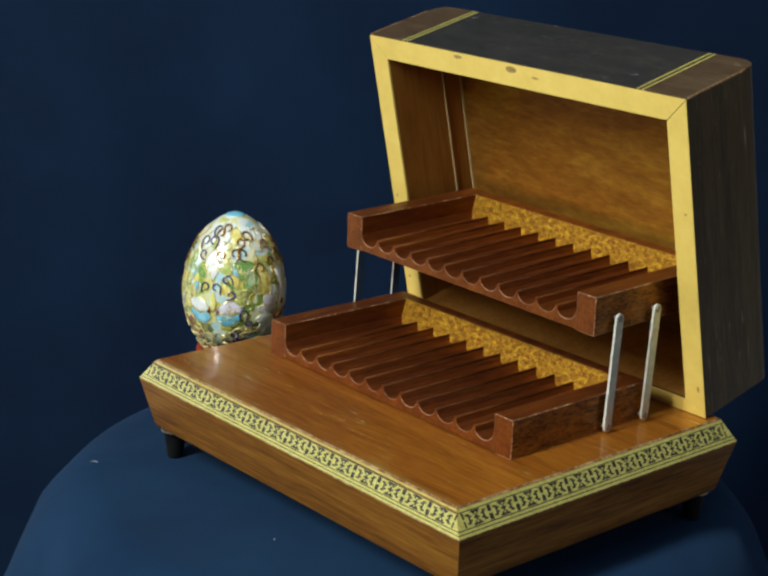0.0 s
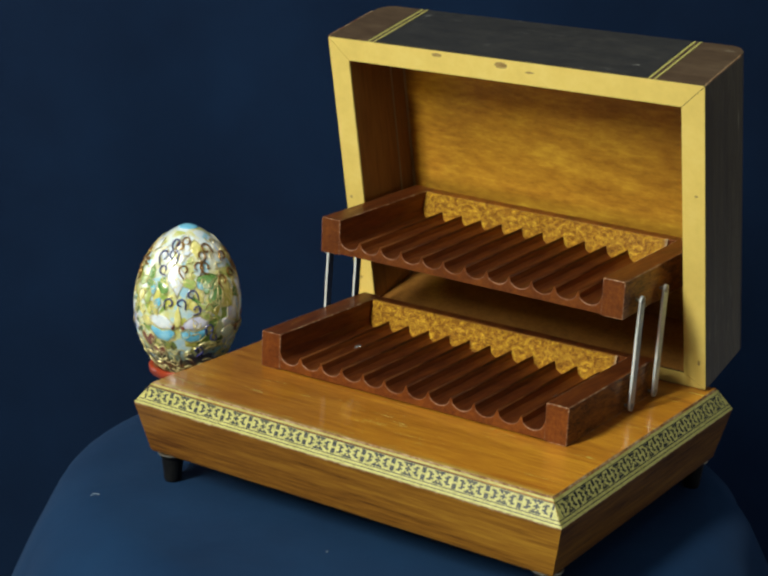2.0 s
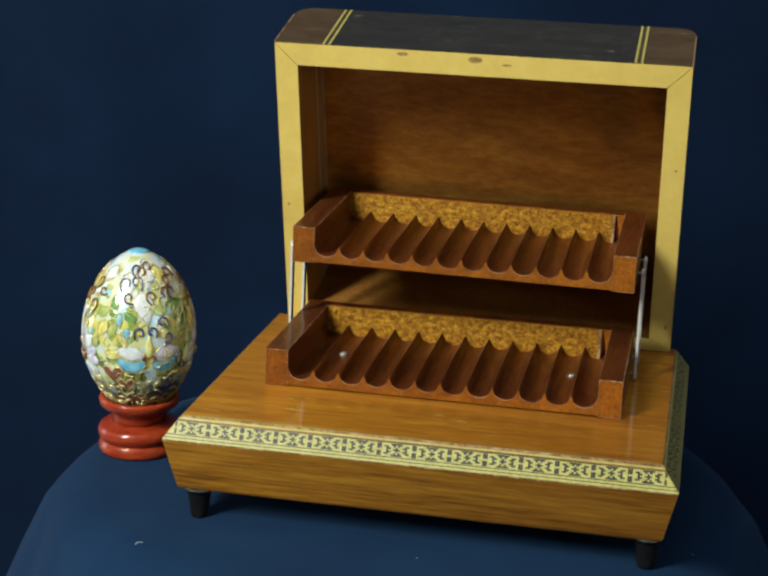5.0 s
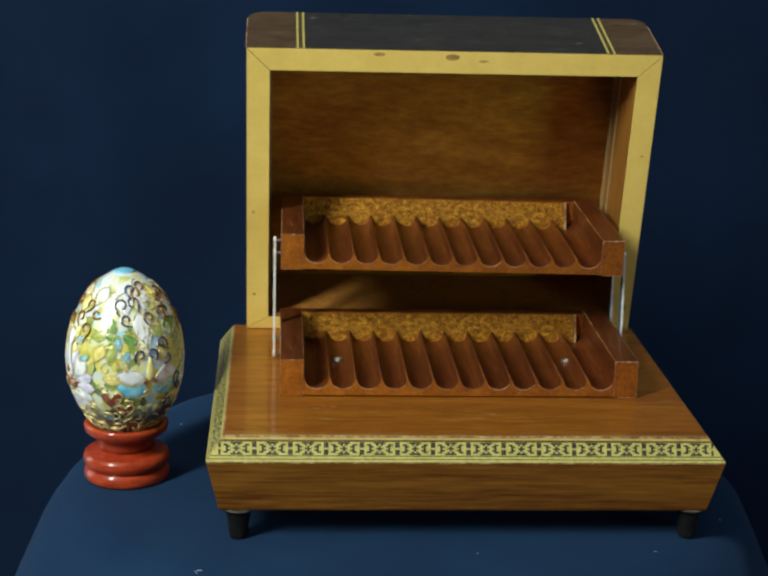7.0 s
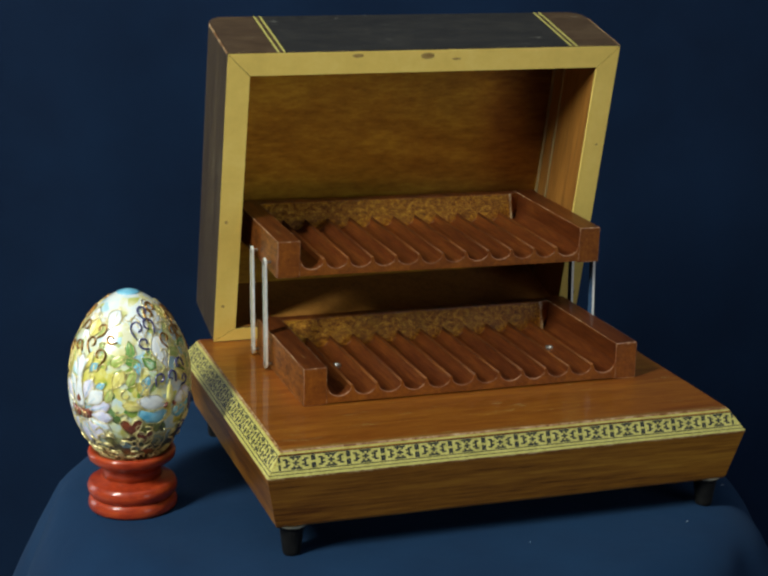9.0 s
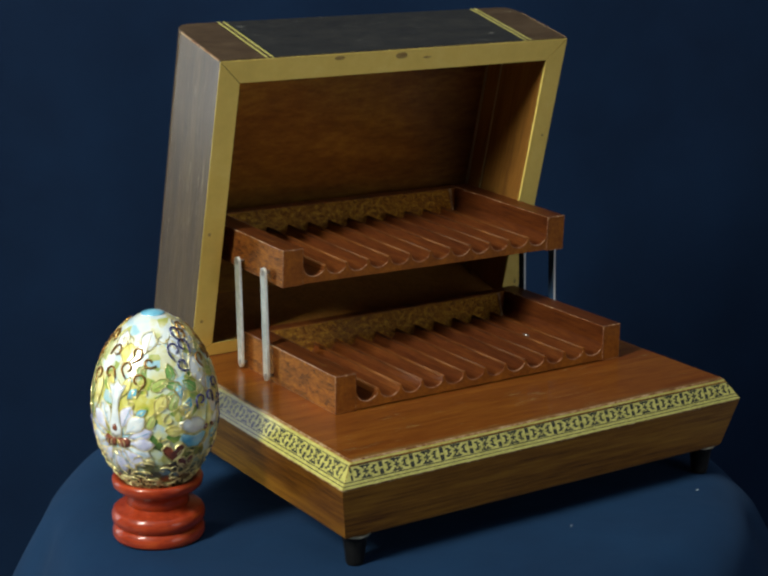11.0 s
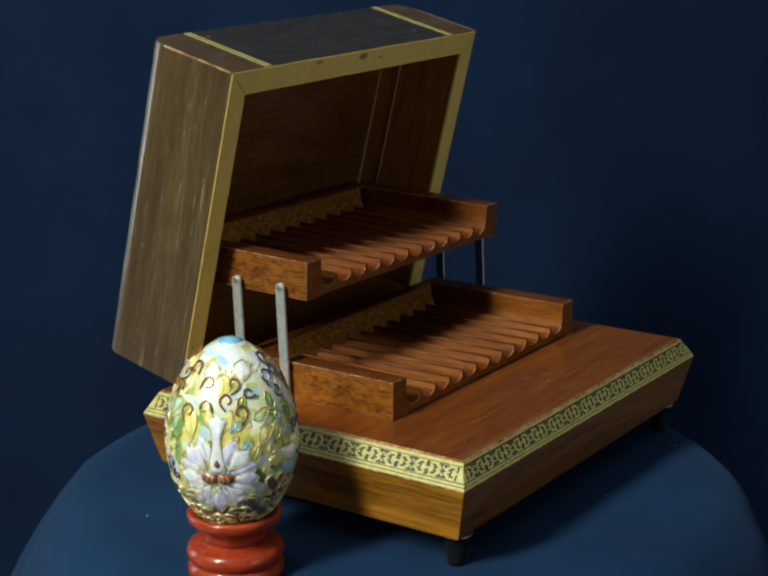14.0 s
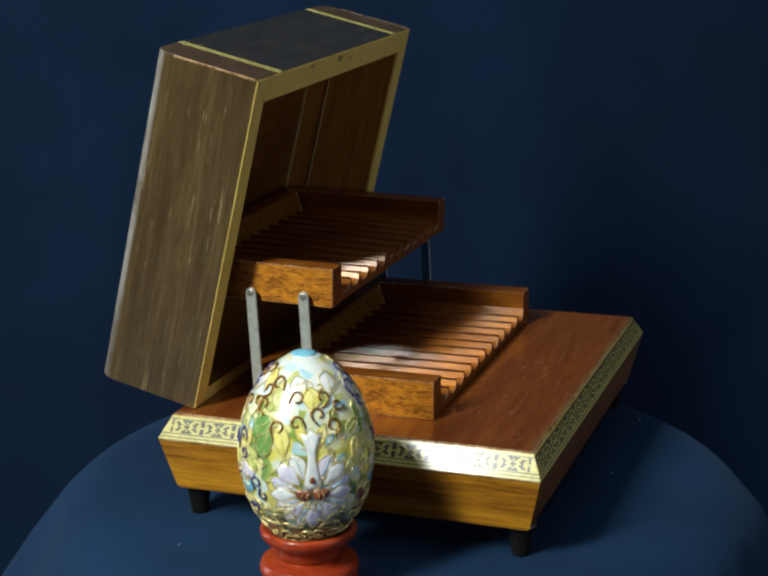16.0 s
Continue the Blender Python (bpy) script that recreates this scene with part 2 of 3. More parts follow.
M_DROP = cloth("navy_backdrop_cloth", [(0.3, (0.0015, 0.0082, 0.028)), (0.7, (0.0028, 0.0138, 0.043))], 0.04)
M_GOLD = mottled("gilt_wire", [(0.3, (0.60, 0.48, 0.17)), (0.7, (0.84, 0.74, 0.40))], 700, 0.32, 0.1, metallic=0.6)


def enamel(name, a, b_):
    m = mottled(name, [(0.35, a), (0.65, b_)], 260, 0.32, 0.2, coat=1.0, detail=3.0, coat_rough=0.17)
    m.node_tree.nodes["Principled BSDF"].inputs["Coat IOR"].default_value = 1.8
    return m


E_LILAC = enamel("lilac_white_enamel", (0.52, 0.52, 0.74), (0.78, 0.76, 0.86))
E_WHITE = enamel("white_enamel", (0.62, 0.68, 0.74), (0.82, 0.84, 0.84))
E_BLUE = enamel("sky_blue_enamel", (0.10, 0.42, 0.64), (0.28, 0.62, 0.78))
E_NAVY = enamel("dark_blue_enamel", (0.012, 0.014, 0.09), (0.03, 0.03, 0.17))
E_GREEN = enamel("leaf_green_enamel", (0.08, 0.22, 0.04), (0.20, 0.38, 0.10))
E_LIME = enamel("pale_green_enamel", (0.30, 0.42, 0.08), (0.52, 0.58, 0.20))
E_BROWN = enamel("red_brown_enamel", (0.13, 0.028, 0.012), (0.24, 0.06, 0.02))
E_BRONZE = mottled("bronze_scroll_wire", [(0.3, (0.16, 0.07, 0.015)), (0.7, (0.36, 0.19, 0.04))], 500, 0.3, 0.1, metallic=0.7)
E_YELLOW = enamel("yellow_enamel", (0.64, 0.56, 0.11), (0.80, 0.74, 0.28))


def build_egg_ground(nt, b):
    """Enamel ground: cream and pale blue above, yellow-green round the belly, olive-brown at the foot, in small cells."""
    L = nt.links.new
    v = coords(nt, (1, 1, 1))
    cells = node(nt, "ShaderNodeTexVoronoi", Scale=230.0)
    L(v, cells.inputs["Vector"])
    tint = node(nt, "ShaderNodeSeparateColor")
    L(cells.outputs["Color"], tint.inputs[0])
    cloud = node(nt, "ShaderNodeTexNoise", Scale=75.0, Detail=5.0, Roughness=0.6)
    L(v, cloud.inputs["Vector"])
    n = node(nt, "ShaderNodeMix")
    n.inputs[0].default_value = 0.33
    L(cloud.outputs["Fac"], n.inputs[2])
    L(tint.outputs[0], n.inputs[3])
    belly = ramp(nt, [(0.32, (0.10, 0.24, 0.05)), (0.39, (0.24, 0.36, 0.06)), (0.44, (0.54, 0.50, 0.07)), (0.50, (0.68, 0.63, 0.16)), (0.56, (0.64, 0.68, 0.40)), (0.61, (0.60, 0.70, 0.66)), (0.68, (0.34, 0.58, 0.70))])
    L(n.outputs[0], belly.inputs["Fac"])
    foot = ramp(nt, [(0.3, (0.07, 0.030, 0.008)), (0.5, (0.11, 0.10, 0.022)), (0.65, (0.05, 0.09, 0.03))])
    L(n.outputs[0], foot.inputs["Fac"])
    crown = ramp(nt, [(0.34, (0.50, 0.52, 0.14)), (0.41, (0.66, 0.64, 0.30)), (0.48, (0.74, 0.76, 0.70)), (0.58, (0.66, 0.74, 0.76)), (0.66, (0.36, 0.60, 0.70))])
    L(n.outputs[0], crown.inputs["Fac"])
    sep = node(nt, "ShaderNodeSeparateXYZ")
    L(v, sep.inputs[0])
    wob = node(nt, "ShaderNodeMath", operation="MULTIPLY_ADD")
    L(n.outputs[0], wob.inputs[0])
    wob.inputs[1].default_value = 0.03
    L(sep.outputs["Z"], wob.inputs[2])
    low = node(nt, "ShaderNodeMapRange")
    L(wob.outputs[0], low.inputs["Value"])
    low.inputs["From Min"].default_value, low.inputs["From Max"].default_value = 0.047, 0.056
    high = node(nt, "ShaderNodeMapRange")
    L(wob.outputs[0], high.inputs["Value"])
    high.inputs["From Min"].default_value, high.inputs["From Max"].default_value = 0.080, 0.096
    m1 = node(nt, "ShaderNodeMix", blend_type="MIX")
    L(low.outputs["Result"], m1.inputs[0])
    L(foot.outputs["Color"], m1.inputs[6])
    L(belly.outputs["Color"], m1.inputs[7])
    m2 = node(nt, "ShaderNodeMix", blend_type="MIX")
    L(high.outputs["Result"], m2.inputs[0])
    L(m1.outputs[2], m2.inputs[6])
    L(crown.outputs["Color"], m2.inputs[7])
    L(m2.outputs[2], b.inputs["Base Color"])
    b.inputs["Roughness"].default_value = 0.28
    b.inputs["Coat IOR"].default_value = 2.0
    b.inputs["Coat Weight"].default_value = 1.0
    b.inputs["Coat Roughness"].default_value = 0.2
    bp = node(nt, "ShaderNodeBump", Strength=0.25, Distance=0.0004)
    L(cells.outputs["Distance"], bp.inputs["Height"])
    L(bp.outputs["Normal"], b.inputs["Normal"])


E_GROUND = material("egg_enamel_ground", build_egg_ground)


# ---- mesh helpers (millimetres in, metres out) ----
def part(name, bm, mat, parent, label="", smooth=False, kind=""):
    bmesh.ops.recalc_face_normals(bm, faces=bm.faces[:])
    me = bpy.data.meshes.new(name)
    bm.to_mesh(me)
    bm.free()
    me.materials.append(mat)
    if smooth:
        for poly in me.polygons:
            poly.use_smooth = True
    ob = new(name, me)
    if parent is not None:
        ob.parent = parent
    return tagged(ob, label=label, kind=kind)


def block(bm, lo, hi, bevel=0.0):
    made = bmesh.ops.create_cube(bm, size=1.0)["verts"]
    for v in made:
        v.co = Vector([(lo[i] + (v.co[i] + 0.5) * (hi[i] - lo[i])) * MM for i in range(3)])
    if bevel:
        edges = list({e for v in made for e in v.link_edges})
        bmesh.ops.bevel(bm, geom=edges, offset=bevel * MM, segments=2, profile=0.6, affect="EDGES")


def loft(bm, rings, close_start=True, close_end=True, cyclic=True):
    """Rings of equal counts of points, in millimetres, joined into a skin."""
    rows = [[bm.verts.new(Vector(q) * MM) for q in ring] for ring in rings]
    n = len(rows[0])
    for a, b in zip(rows, rows[1:]):
        for i in range(n if cyclic else n - 1):
            j = (i + 1) % n
            bm.faces.new((a[i], a[j], b[j], b[i]))
    if close_start:
        bm.faces.new(rows[0])
    if close_end:
        bm.faces.new(rows[-1])


def lathe(bm, profile, n=48, cx=0.0, cy=0.0, close=True):
    rings = [[(cx + r * math.cos(2 * math.pi * i / n), cy + r * math.sin(2 * math.pi * i / n), z) for i in range(n)] for r, z in profile]
    loft(bm, rings, close, close)


def rect(hx, hy, z, cy=0.0):
    return [(-hx, cy - hy, z), (hx, cy - hy, z), (hx, cy + hy, z), (-hx, cy + hy, z)]


def bevel_sharp(bm, width, angle=0.6, segments=2):
    edges = [e for e in bm.edges if len(e.link_faces) == 2 and e.calc_face_angle(0) > angle]
    bmesh.ops.bevel(bm, geom=edges, offset=width * MM, segments=segments, profile=0.6, affect="EDGES")


# ---- backdrop ----
def backdrop():
    """One sheet of navy cloth: flat under the stand, sweeping up behind it, with soft hanging folds."""
    bm = bmesh.new()
    prof = [(-1500, -330), (-700, -330), (0, -330), (240, -330)]
    prof += [(240 + 60 * math.sin(a), -270 - 60 * math.cos(a)) for a in (0.3, 0.6, 0.9, 1.2, 1.5)]
    prof += [(300, z) for z in range(-250, 700, 30)] + [(303, 900), (308, 1200)]
    rings = []
    for y, z in prof:
        ring = []
        for i in range(89):
            x = -330 + 10 * i
            lift = max(0.0, min(1.0, (z + 300) / 200))
            fold = 5 * math.sin(x * 0.021 + 0.4) * math.sin(z * 0.004 + x * 0.003) + 3 * math.sin(x * 0.047 + z * 0.006)
            away = 0.35 * max(0.0, x - 20) ** 2 / (max(0.0, x - 20) + 90)
            ring.append((x, y + (fold + away) * lift, z + 850))
        rings.append(ring)
    loft(bm, rings, False, False, False)
    ob = part("backdrop", bm, M_DROP, None, smooth=True)
    return tagged(ob, "plain dark navy cloth backdrop hanging behind the stand", "backdrop", kind="structure")


backdrop()


def room():
    """Plain dim walls that close the place round the set."""
    mat = mottled("dim_wall_paint", [(0.3, (0.20, 0.20, 0.22)), (0.7, (0.26, 0.26, 0.28))], 3, 0.8, 0.05)
    for name, lo, hi in (("wall_north", (-2500, 1300, 516), (2500, 1400, 2600)), ("wall_south", (-2500, -2600, 516), (2500, -2500, 2600)),
                         ("wall_west", (-2600, -2500, 516), (-2500, 1300, 2600)), ("wall_east", (2500, -2500, 516), (2600, 1300, 2600)),
                         ("ceiling", (-2600, -2600, 2600), (2600, 1400, 2700)), ("floor", (-2600, -2600, 400), (2600, 1400, 516))):
        bm = bmesh.new()
        block(bm, lo, hi)
        tagged(part(name, bm, mat, None), "plain dim room surface", name.split("_")[0], kind="structure")


room()

# ---- cloth over the turning stand ----
AX, AY = -19.2, 2.9          # the turning axis, seen from the box's own middle


def drape_z(x, y):
    s = max(0.0, min(1.0, (-104 - x) / 14))
    return -1.15 * s * s * (3 - 2 * s)


def draped_cloth():
    bm = bmesh.new()
    n = 180
    rings = []
    for r in (2, 20, 40, 60, 80, 95, 106, 114, 121, 127):
        ring = []
        for i in range(n):
            a = 2 * math.pi * i / n
            x, y = AX + r * math.cos(a), AY + r * math.sin(a)
            ring.append((x, y, drape_z(x, y) - 0.05 + 0.25 * noise.noise((x * 0.03, y * 0.03, 0)) * (r / 127)))
        rings.append(ring)
    for k in range(1, 22):
        s = k / 21
        ring = []
        for i in range(n):
            a = 2 * math.pi * i / n
            w = noise.noise((2.2 * math.cos(a), 2.2 * math.sin(a), 4.0)) + 0.5 * noise.noise((5 * math.cos(a), 5 * math.sin(a), 1.0))
            turn_ = min(1.0, s * 3)
            flare = math.exp(-((math.degrees(a) - 112) / 18) ** 2)
            bend = turn_ * (1.12 + 0.16 * w) * (1 - 0.2 * flare)
            round_ = 29 * math.sin(bend)
            fall = 29 * (1 - math.cos(bend))
            rest = max(0.0, s - 1 / 3) * 460
            fall += rest * math.sin(bend)
            r = 127 + round_ + 90 * (1 - math.exp(-rest * math.cos(bend) / 90)) + (18 * math.sin(a * 8 + 3 * w) + 7 * math.sin(a * 17 + 5 * w)) * max(0.0, s - 0.22)
            x, y = AX + r * math.cos(a), AY + r * math.sin(a)
            ring.append((x, y, drape_z(AX + 127 * math.cos(a), 0) - fall))
        rings.append(ring)
    loft(bm, rings, True, False)
    ob = part("table_cloth", bm, M_CLOTH, None, smooth=True)
    return tagged(ob, "dark navy cotton cloth draped over a round turning stand", "cloth")


cloth_thing = draped_cloth()


def lint():
    """A few pale fibres lying on the cloth."""
    mat = mottled("pale_lint", [(0.3, (0.35, 0.40, 0.45)), (0.7, (0.6, 0.65, 0.7))], 600, 0.9, 0.1)
    rnd = random.Random(3)
    for x, y, big in ((74.5, -83.3, 0.9), (-100.2, -100.0, 3.0), (4.4, -83.7, 0.6), (-118, 62, 0.8), (108, -52, 0.6)):
        bm = bmesh.new()
        a0, bend = rnd.uniform(0, 6.28), rnd.uniform(0.4, 2.2)
        rings = []
        px, py = x, y
        for k in range(7):
            a = a0 + bend * k / 3
            px, py = px + 0.25 * big * math.cos(a), py + 0.25 * big * math.sin(a)
            w = 0.11
            rings.append([(px - w * math.sin(a), py + w * math.cos(a), 0.12 + drape_z(px, py)), (px + w * math.sin(a), py - w * math.cos(a), 0.12 + drape_z(px, py)), (px, py, 0.3 + drape_z(px, py))])
        loft(bm, rings)
        part("lint", bm, mat, cloth_thing, "pale fibre of lint")


lint()

# ---- the cigarette box ----
box = tagged(new("cigarette_box"), "open brown wooden cigarette box with inlaid bands and raised trays", "box")


def base_parts():
    bm = bmesh.new()
    loft(bm, [rect(95, 72.7, 13), rect(95.6, 73.4, 14), rect(100, 78.4, 34.6), rect(100, 78.4, 35.2), rect(94.6, 74.9, 43.0)])
    bevel_sharp(bm, 0.5, 0.5)
    base = part("base", bm, M_BASE, box)
    base.data.materials.append(M_BASE_END)
    base.data.materials.append(M_WORN)
    for poly in base.data.polygons:
        ends = [base.data.vertices[v].co for v in poly.vertices]
        narrow = min((ends[k] - ends[k - 1]).length for k in range(len(ends))) < 0.8 * MM
        poly.material_index = 2 if narrow else int(abs(poly.normal.x) > 0.6)
    bm = bmesh.new()
    loft(bm, [rect(94.0, 74.4, 42.9), rect(94.0, 74.4, 43.7), rect(93.4, 73.8, 44.3)])
    board = part("top_board", bm, M_TOP, base, "glossy orange-brown top board")
    board.data.materials.append(M_WORN)
    for poly in board.data.polygons:
        poly.material_index = int(0.2 < poly.normal.z < 0.9)
    for sx, sy in ((-88, -68), (90, -67), (-87, 68), (89, 68)):
        bm = bmesh.new()
        lathe(bm, [(5.6, 13.2), (5.6, 11.6), (4.8, 10.5), (4.0, 5), (3.6, 1.2), (3.2, 0.0)], 20, sx, sy)
        foot = part("foot", bm, M_BLACK, box, "short black turned foot")
        bm = bmesh.new()
        lathe(bm, [(6.2, 13.2), (6.2, 12.4), (5.7, 12.2)], 20, sx, sy)
        part("foot_plate", bm, M_BRASS, foot, "thin pale metal plate")
    return base


base = base_parts()

# one repeat of the inlaid fret pattern, dark cells on a pale ground
# a quarter of it, from the upright of the fret to the middle of the star, pale lines as 1
QUARTER = ("01111000", "01001101", "01100110", "11101100")
HALF_ROWS = [row + row[-2::-1] for row in QUARTER]
MOTIF = ["".join("0" if c == "1" else "1" for c in row) for row in HALF_ROWS + HALF_ROWS[-2::-1]]



def inlay_band(half, lower, upper, half_up, turn_deg, count):
    """A band on one bevel of the base: pale ground, two dark lines and the dark key pattern."""
    m = pose(0, 0, 0, 0, 0, turn_deg)
    (y0, z0), (y1, z1) = lower, upper
    normal = Vector((0, -(z1 - z0), (y1 - y0))).normalized()
    if normal.y > 0:
        normal = -normal

    def at(s, v, lift):
        """s along the band in millimetres, v from 0 at its lower to 1 at its upper edge."""
        return m @ (Vector((s, y0 + (y1 - y0) * v, z0 + (z1 - z0) * v)) + normal * lift)

    def quad(bm, s0, s1, v0, v1, low, high, mitre=False):
        def lim(v):
            return half + (half_up - half) * v
        c = []
        for lift in (low, high):
            for s, v in ((s0, v0), (s1, v0), (s1, v1), (s0, v1)):
                if mitre:
                    s = math.copysign(lim(v), s)
                c.append(bm.verts.new(at(s, v, lift) * MM))
        for f in ((4, 5, 6, 7), (0, 1, 5, 4), (1, 2, 6, 5), (2, 3, 7, 6), (3, 0, 4, 7), (3, 2, 1, 0)):
            bm.faces.new([c[i] for i in f])

    bm = bmesh.new()
    quad(bm, -half, half, 0.0, 1.0, -0.5, 0.25, True)
    band = part("inlay_band", bm, M_PALE, box, "pale yellow inlay band with black key pattern")
    bm = bmesh.new()
    for v0, v1 in ((0.10, 0.135), (0.235, 0.275), (0.845, 0.88)):
        quad(bm, -half, half, v0, v1, 0.0, 0.30, True)
    part("inlay_line", bm, M_DARKINLAY, band, "thin black inlay lines")
    bm = bmesh.new()
    pitch = (2 * half - 9) / count
    rows, wide = len(MOTIF), len(MOTIF[0])
    for k in range(count):
        s_start = -half + 4.5 + k * pitch
        for r, row in enumerate(MOTIF):
            v0 = 0.30 + 0.53 * r / rows
            v1 = 0.30 + 0.53 * (r + 1) / rows
            c = 0
            while c < wide:
                if row[c] == "1":
                    e = c
                    while e < wide and row[e] == "1":
                        e += 1
                    quad(bm, s_start + pitch * c / wide + 0.02, s_start + pitch * e / wide - 0.02, v0, v1, 0.0, 0.29 + 0.02 * random.random())
                    c = e
                else:
                    c += 1
    part("inlay_pattern", bm, M_DARKINLAY, band, "black key-pattern inlay", kind="stuff")


inlay_band(100.0, (-78.4, 35.2), (-74.4, 43.4), 94.0, 0, 14)
inlay_band(100.0, (-78.4, 35.2), (-74.4, 43.4), 94.0, 180, 14)
inlay_band(78.4, (-100.0, 35.2), (-94.0, 43.4), 74.4, 90, 11)
inlay_band(78.4, (-100.0, 35.2), (-94.0, 43.4), 74.4, -90, 11)


# ---- trays ----
def tray(x0, x1, front, bottom, deep, rx=0.0, ry=0.0):
    """A tray with twelve round troughs, two end blocks and a speckled strip along its back."""
    wide = x1 - x0
    end = 9.8
    n = 12
    pitch = (wide - 2 * end) / n
    pts = [(end - 0.0, 0.6)]
    for k in range(n):
        for j in range(0, 9):
            u = -1 + 2 * j / 8
            if j == 0 and k > 0:
                continue
            z = 3.3 + 4.9 * (1 - math.sqrt(max(0.0, 1 - (u * 0.985) ** 2))) if abs(u) < 1 else 8.0
            pts.append((end + pitch * (k + 0.5 + u / 2), z))
    pts.append((wide - end, 0.6))
    bm = bmesh.new()
    loft(bm, [[(x, y, z) for x, z in pts] for y in (0.0, deep - 6.0)])
    ob = part("tray", bm, M_TRAY, box, "red-brown wooden tray with twelve round troughs")
    for a, b in ((0.0, end), (wide - end, wide)):
        bm = bmesh.new()
        block(bm, (a, -0.15, 0.0), (b, deep, 15.8), 0.35)
        piece = part("end_block", bm, M_TRAY, ob)
        piece.data.materials.append(M_EDGE)
        piece.data.materials.append(M_BLOCK)
        for poly in piece.data.polygons:
            poly.material_index = 1 if max(abs(c) for c in poly.normal) < 0.97 else 2 if poly.normal.x * (a - 1) > 0.9 else 0
    bm = bmesh.new()
    loft(bm, [[(x, deep - 11.5, 0.2), (x, deep - 6.8, 15.3), (x, deep - 5.8, 15.3), (x, deep - 5.8, 0.2)] for x in (end + 0.02, wide - end - 5.2)])
    part("back_strip", bm, M_CORK, ob, "speckled golden back strip")
    bm = bmesh.new()
    block(bm, (end + 0.02, deep - 5.9, 0.1), (wide - end - 0.02, deep - 0.1, 15.6), 0.3)
    part("back_wall", bm, M_TRAY, ob)
    bm = bmesh.new()
    loft(bm, [[(x, deep - 11.7, 0.2), (x, deep - 7.0, 15.5), (x, deep - 5.9, 15.5), (x, deep - 5.9, 0.2)] for x in (wide - end - 5.1, wide - end - 4.0)])
    part("strip_end", bm, M_WORN, ob, "pale cut end of the back strip")
    # ridges between the troughs, coloured dark to paint the shade line behind each
    for k in range(1, n):
        bm = bmesh.new()
        cx = end + pitch * k
        loft(bm, [[(cx + 0.5 * math.cos(q * math.pi / 6), y, 6.75 + 1.0 * math.sin(q * math.pi / 6)) for q in range(7)] for y in (0.02, deep - 7.5)])
        part("ridge", bm, M_RIDGE, ob, "wooden ridge, darkened for the shade line behind it", smooth=True)
    # worn pale lips along the front edge of each trough
    for k in range(n):
        bm = bmesh.new()
        ring = []
        for j in range(0, 13):
            u = -0.9 + 1.8 * j / 12
            z = 3.3 + 4.9 * (1 - math.sqrt(max(0.0, 1 - (u * 0.985) ** 2)))
            ring.append((end + pitch * (k + 0.5 + u / 2), z))
        w = 0.22
        loft(bm, [[(x, -0.10, z - w), (x, -0.10, z + 0.05), (x, 0.3, z + 0.08), (x, 0.3, z - w)] for x, z in ring])
        part("trough_lip", bm, M_LIP, ob)
    # pale chips where each ridge meets the back strip
    for k in range(n - 1):
        bm = bmesh.new()
        ring = []
        for j in range(7):
            u = 0.42 + 0.53 * j / 6
            z = 3.3 + 4.9 * (1 - math.sqrt(max(0.0, 1 - (u * 0.985) ** 2)))
            ring.append((end + pitch * (k + 0.5 + u / 2), deep - 11.5 + 4.7 * (z - 0.2) / 15.1, z))
        loft(bm, [[(x, y - 0.15, z - 0.15), (x, y - 0.15, z + 0.22), (x, y + 0.2, z + 0.26), (x, y + 0.2, z - 0.15)] for x, y, z in ring])
        part("ridge_chip", bm, M_LIP, ob)
    ob.matrix_basis = pose(x0 * MM, front * MM, bottom * MM, rx, ry, 0)
    return ob


lower_tray = tray(-72.4, 75.1, -28.3, 44.35, 77.0)
for sx in (25.0, 124.0):
    bm = bmesh.new()
    lathe(bm, [(2.0, 3.0), (2.0, 4.3), (1.7, 4.7), (0.9, 4.5), (0.6, 4.0)], 16, sx, 37.3)
    part("screw", bm, M_SCREW, lower_tray, "small worn steel screw head")
tray(-72.4, 75.1, 13.3, 86.9, 77.0, 1.3, 0.6)


def link_arm(x, y0, z0, y1, z1, out):
    """A flat steel bar with round ends, riveted to both trays."""
    a, b = Vector((y0, z0)), Vector((y1, z1))
    d = (b - a).normalized()
    side = Vector((-d.y, d.x))
    w = 2.0
    ring = []
    for centre, start in ((a, math.pi), (b, 0.0)):
        for j in range(7):
            t = start + math.pi * j / 6
            q = centre + side * (w * math.cos(t)) + d * (w * math.sin(t))
            ring.append(q)
    bm = bmesh.new()
    loft(bm, [[(xx, q.x, q.y) for q in ring] for xx in (x - 0.5, x + 0.5)])
    bevel_sharp(bm, 0.18, 0.9)
    arm = part("link_arm", bm, M_STEEL, box, "flat dull steel link arm")
    arm.data.materials.append(M_STEEL_REFLECT)
    arm.data.materials.append(M_GLINT)
    # inner faces get the painted reflection, narrow edges the painted glint
    for poly in arm.data.polygons:
        poly.material_index = 2 if abs(poly.normal.x) < 0.8 else int(poly.normal.x * out < 0)
    for q in (a, b):
        bm = bmesh.new()
        rings = []
        for r, o in ((0.7, -2.6), (0.7, 0.3), (1.45, 0.3), (1.45, 0.62), (1.1, 0.8), (0.5, 0.85)):
            rings.append([(x + out * o, q.x + r * math.cos(i * math.pi / 6), q.y + r * math.sin(i * math.pi / 6)) for i in range(12)])
        loft(bm, rings)
        part("rivet", bm, M_SCREW, arm, "dark round rivet head")


